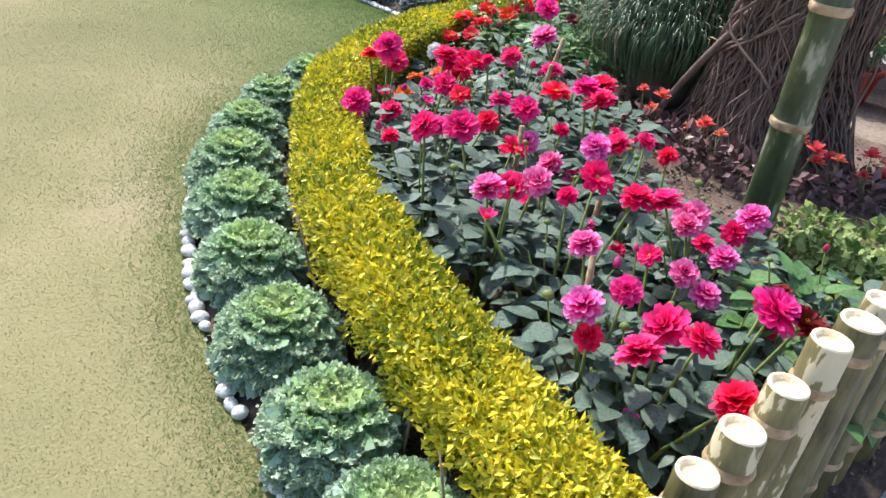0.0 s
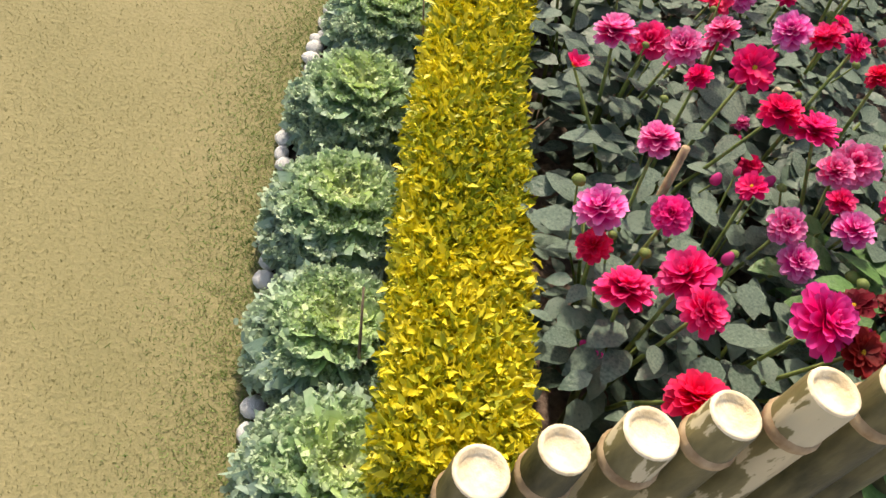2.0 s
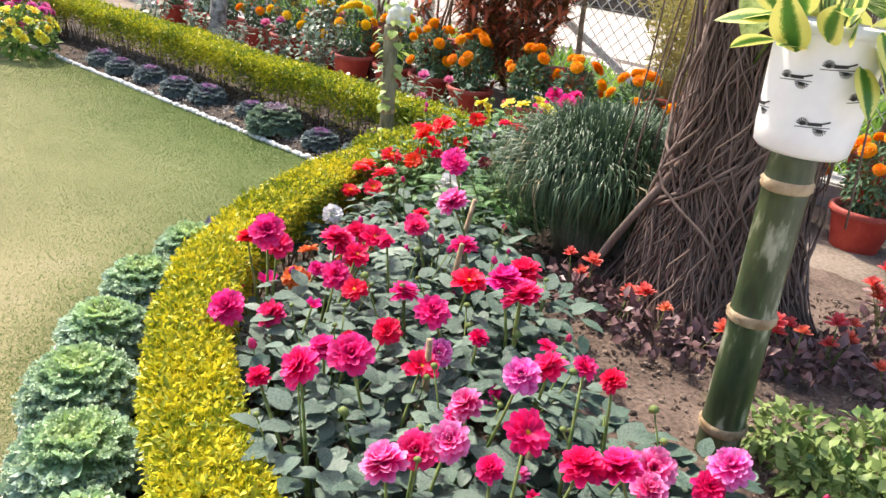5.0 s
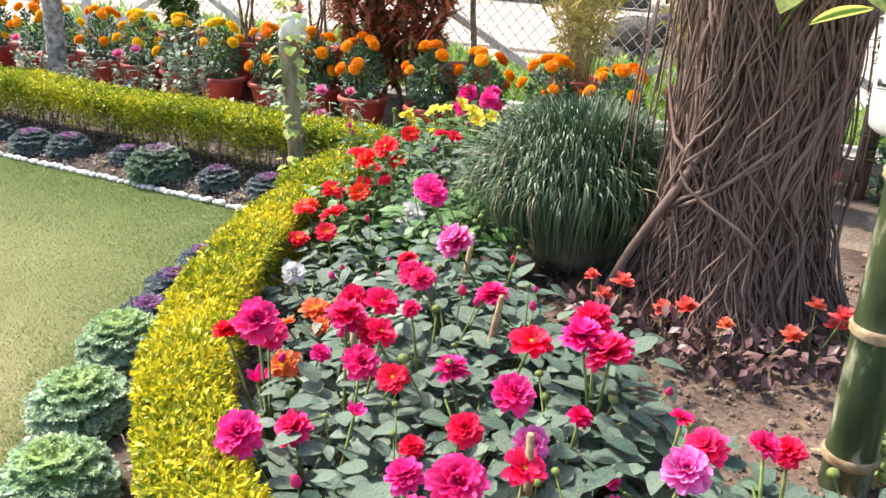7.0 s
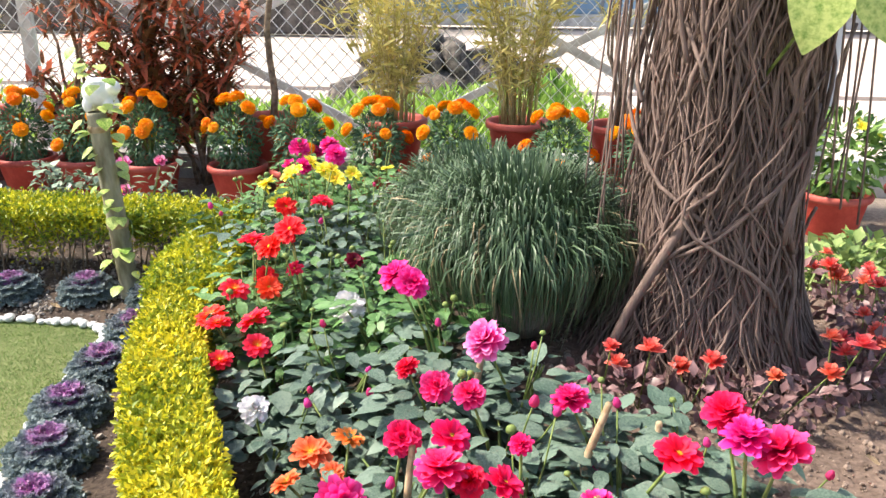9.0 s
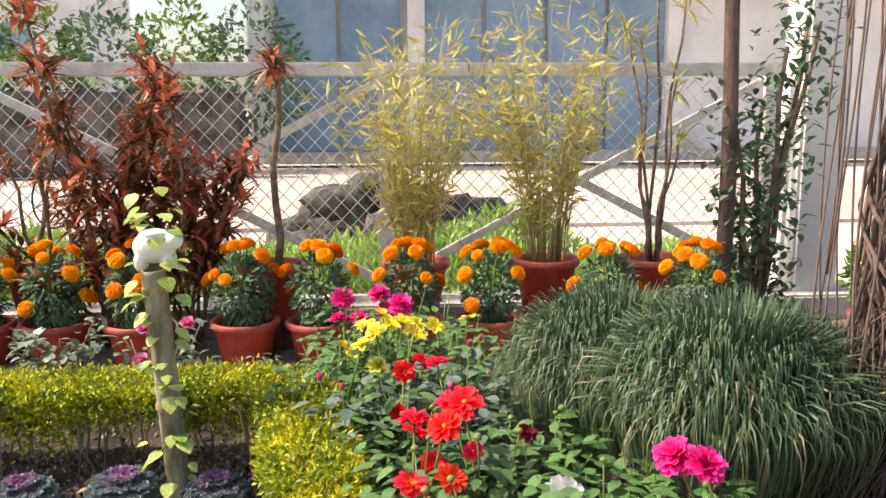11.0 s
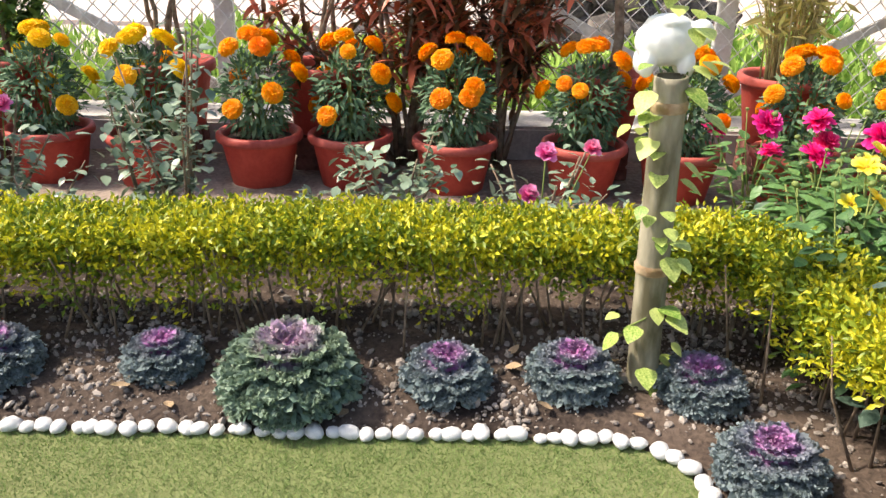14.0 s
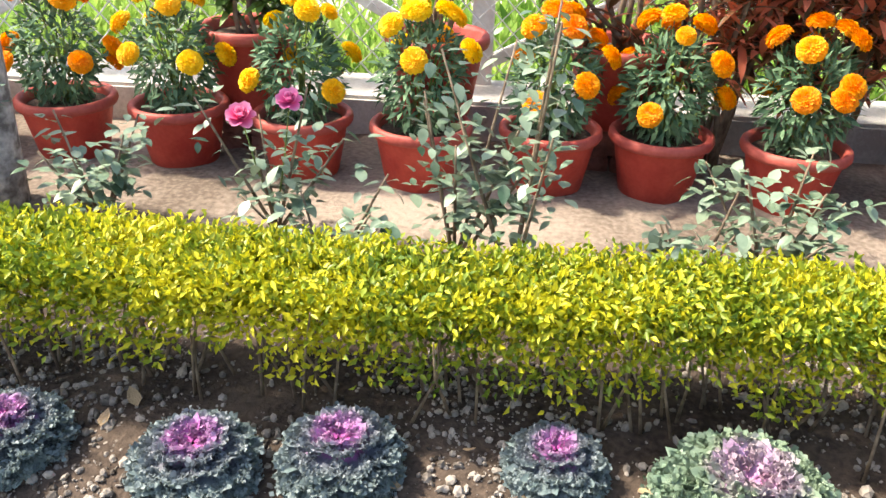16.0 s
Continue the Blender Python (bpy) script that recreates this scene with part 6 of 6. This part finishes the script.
weeds("weeds", 42000, (-6, 3.2), (2.26, 3.8), (0.05, 0.15), "fresh green weeds behind the fence")
road = part("road", box(0, 12, -0.08, 120, 9.0, 0.06, 0), M_ROAD)
tagged(road, "sunlit dusty concrete road beyond the fence", "road", "", "structure")
# dark stones heaped up in place of the shade in a roadside hollow
heap = thing("shaded_hollow_stones", (0.95, 5.6, -0.05), "heap of dark rough stones standing in for a shaded hollow beside the road", "rubble heap")
DARKSTONES = [stone_mesh(40 + q, M_DARKWALL, 0.95) for q in range(4)]
for q in range(46):
    a, d = r2.uniform(0, 6.28), r2.random() ** 0.5
    sz = r2.uniform(0.14, 0.26)
    put("stone", DARKSTONES[q % 4], heap, pose(1.15 * d * math.cos(a), 0.5 * d * math.sin(a), 0.12 + 0.75 * (1 - d) * r2.random() ** 0.5, r2.uniform(0, 90), 0, r2.uniform(0, 360)) @ Matrix.Diagonal((sz * 1.4, sz, sz, 1)))
bm = box(-14, 15.5, 0.9, 24, 0.5, 1.8, 0.05)
bmesh.ops.subdivide_edges(bm, edges=bm.edges[:], cuts=6)
for v in bm.verts:
    v.co.z += 0.15 * noise.noise(v.co * 0.8) if v.co.z > 0.5 else 0
tagged(part("roadside_wall", bm, M_DARKWALL), "dark weathered stone wall across the road", "wall", "", "structure")

shed = thing("roadside_building", (0, 18.0, 0), "white building with large blue steel doors", "building")
part("wall", box(11, 1.5, 2.6, 26, 0.4, 5.2, 0.02), M_WALL, shed)
part("plinth", box(11, 1.2, 0.15, 26, 0.9, 0.3, 0.02), M_CONC, shed)
for k in range(6):
    x = -1.6 + k * 1.65 + (0.5 if k > 1 else 0)
    part("blue_door", box(x + 0.75, 1.15, 2.5, 1.55, 0.12, 4.4, 0.02), M_BLUE, shed, "blue painted steel door leaf")
for x in (-2.1, 1.98, 8.9):
    part("pillar", box(x, 1.05, 2.5, 0.45, 0.4, 5.0, 0.02), M_WALL, shed, "white pillar between the doors")
part("roof", box(11, 0.9, 5.3, 27, 2.2, 0.3, 0.02), M_CONC, shed)
far = thing("far_building", (-22, 30, 0), "pale plastered building far across the road", "building")
part("wall", box(0, 0, 3.2, 26, 6, 6.4, 0.05), M_WALL, far)
part("roof", box(0, 0, 6.5, 27, 7, 0.25, 0.05), M_CONC, far)
for q in range(7):
    part("window", box(-10.5 + q * 3.5, -3.02, 3.6, 1.4, 0.1, 1.5, 0.02), M_BLUE, far)


def palm(x, y, z, n, ln):
    root = thing("roadside_palm", (x, y, z), "small green palm across the road", "palm")
    t_ = tube([(0, 0, -z), (0.05, 0, 0.4), (0, 0, 0.9)], [0.14, 0.12, 0.09], 9)
    put("trunk", make_mesh("trunk", t_[0], t_[1], M_TWIG, t_[2]), root)
    P, D, S = [], [], []
    for k in range(n):
        a, e = k * 2.4, r2.uniform(0.1, 1.1)
        for q in range(14):
            t = 0.25 + q / 14 * ln
            c = np.array([math.cos(a) * t * math.cos(e), math.sin(a) * t * math.cos(e), 0.9 + t * math.sin(e) - 0.35 * t * t])
            for sg in (-1, 1):
                P.append(c)
                D.append((math.cos(a + sg * 0.8), math.sin(a + sg * 0.8), -0.2))
                S.append(0.4)
    V, F, U = scatter(leaf_tpl(0.12, 2, 0.2, 0.3), frames(np.array(D), np.tile([[0, 0.1, 1.0]], (len(D), 1))), np.array(P), np.array(S))
    put("fronds", make_mesh("fronds", V, F, M_WEED, U), root)


palm(-6.5, 17, 1.4, 14, 1.6)
palm(-10, 17.5, 1.2, 14, 1.4)
for k in range(11):
    me = bush_mesh("foliage", 900, 1.25, 1.7, 2.2, M_GLEAF if k % 2 else M_MLEAF, (0.15, 0.3), 0.5)
    root = thing("roadside_bush", (-18.5 + k * 1.65, 17.3 + r2.uniform(-0.4, 0.4), 0), "dusty green bush behind the far wall", "bush", "roadside bushes")
    put("foliage", me, root)
    put("stem", make_mesh("stem", *tube([(0, 0, 0), (0, 0, 1.2)], 0.05, 6)[:2], M_TWIG), root)
hoop = tube([(0.11 * math.cos(a), 0.01 * math.sin(3 * a), 0.17 * math.sin(a)) for a in np.linspace(0, 2 * math.pi, 28)], 0.006, 6)
ob = put("cable_loop", make_mesh("cable_loop", hoop[0], hoop[1], M_CABLE, hoop[2]), None, (-1.15, 2.10, 0.92))
tagged(ob, "loop of black cable hung on the fence wire", "cable")

# canes propping the dahlias
for x, y, h in ((1.94, -1.76, 0.62), (1.67, -1.38, 0.60), (1.52, -1.80, 0.50), (2.12, -1.62, 0.5), (2.82, -2.62, 0.55), (2.55, -2.25, 0.5), (2.2, -2.2, 0.55)):
    root = thing("support_cane", (x, y, float(soil_z([x], [y])[0])), "short brown stick propping up dahlia stems", "garden cane", "dahlia canes")
    t_ = tube([(0, 0, -0.03), (r2.uniform(-0.02, 0.02), 0.01, (h - root.location.z) * 0.5), (r2.uniform(-0.05, 0.05), r2.uniform(-0.03, 0.03), h - root.location.z)], [0.011, 0.010, 0.008], 7)
    put("stick", make_mesh("stick", t_[0], t_[1], M_NODE, t_[2]), root)

# flowers at the far corner of the lawn
for x, y, me, word, key in ((-3.75, -0.45, None, "yellow", "Y"), (-4.35, -0.2, None, "pink", "P"), (-4.6, -0.6, None, "yellow", "Y")):
    root = thing("flower_bush", (x, y, 0.0), "rounded bush covered in " + word + " flowers", "flower bush")
    put("foliage", bush_mesh("foliage", 500, 0.26, 0.2, 0.18, M_GLEAF, (0.05, 0.09), 0.5), root)
    for q in range(34):
        a, e = q * 2.4, math.asin(r2.uniform(0.0, 1.0))
        d = Vector((math.cos(a) * math.cos(e), math.sin(a) * math.cos(e), math.sin(e)))
        put("flower_head", r2.choice(HEADS[key]), root, Matrix.Translation((d.x * 0.28, d.y * 0.28, 0.18 + d.z * 0.22)) @ rot_to(d) @ Matrix.Scale(0.045, 4))

DRY = make_mesh("dry_leaf", *(lambda t: (t[0], t[1], M_NODE, t[2]))(leaf_tpl(0.6, 4, 0.4, -0.35, 0.4)))
for q in range(46):
    x, y = (r2.uniform(-2.6, 0.3), r2.uniform(-0.16, 0.12)) if q < 34 else (r2.uniform(2.0, 3.0), r2.uniform(-1.9, -1.3))
    ob = put("dry_leaf", DRY, None, pose(x, y, float(soil_z([x], [y])[0]) + 0.012, r2.uniform(-15, 15), r2.uniform(-15, 15), r2.uniform(0, 360)) @ Matrix.Scale(r2.uniform(0.03, 0.055), 4))
    tagged(ob, "curled brown dry leaf lying on the soil", "leaf", "fallen leaves")
ft = thing("fence_tree", (2.72, 1.55, 0.08), "slim brown tree stem beside the fence", "tree")
t_ = tube([(0.02 * math.sin(2 * z), 0.0, z) for z in np.linspace(-0.05, 3.0, 12)], np.linspace(0.05, 0.035, 12), 10)
put("trunk", make_mesh("trunk", t_[0], t_[1], M_BARK, t_[2]), ft)
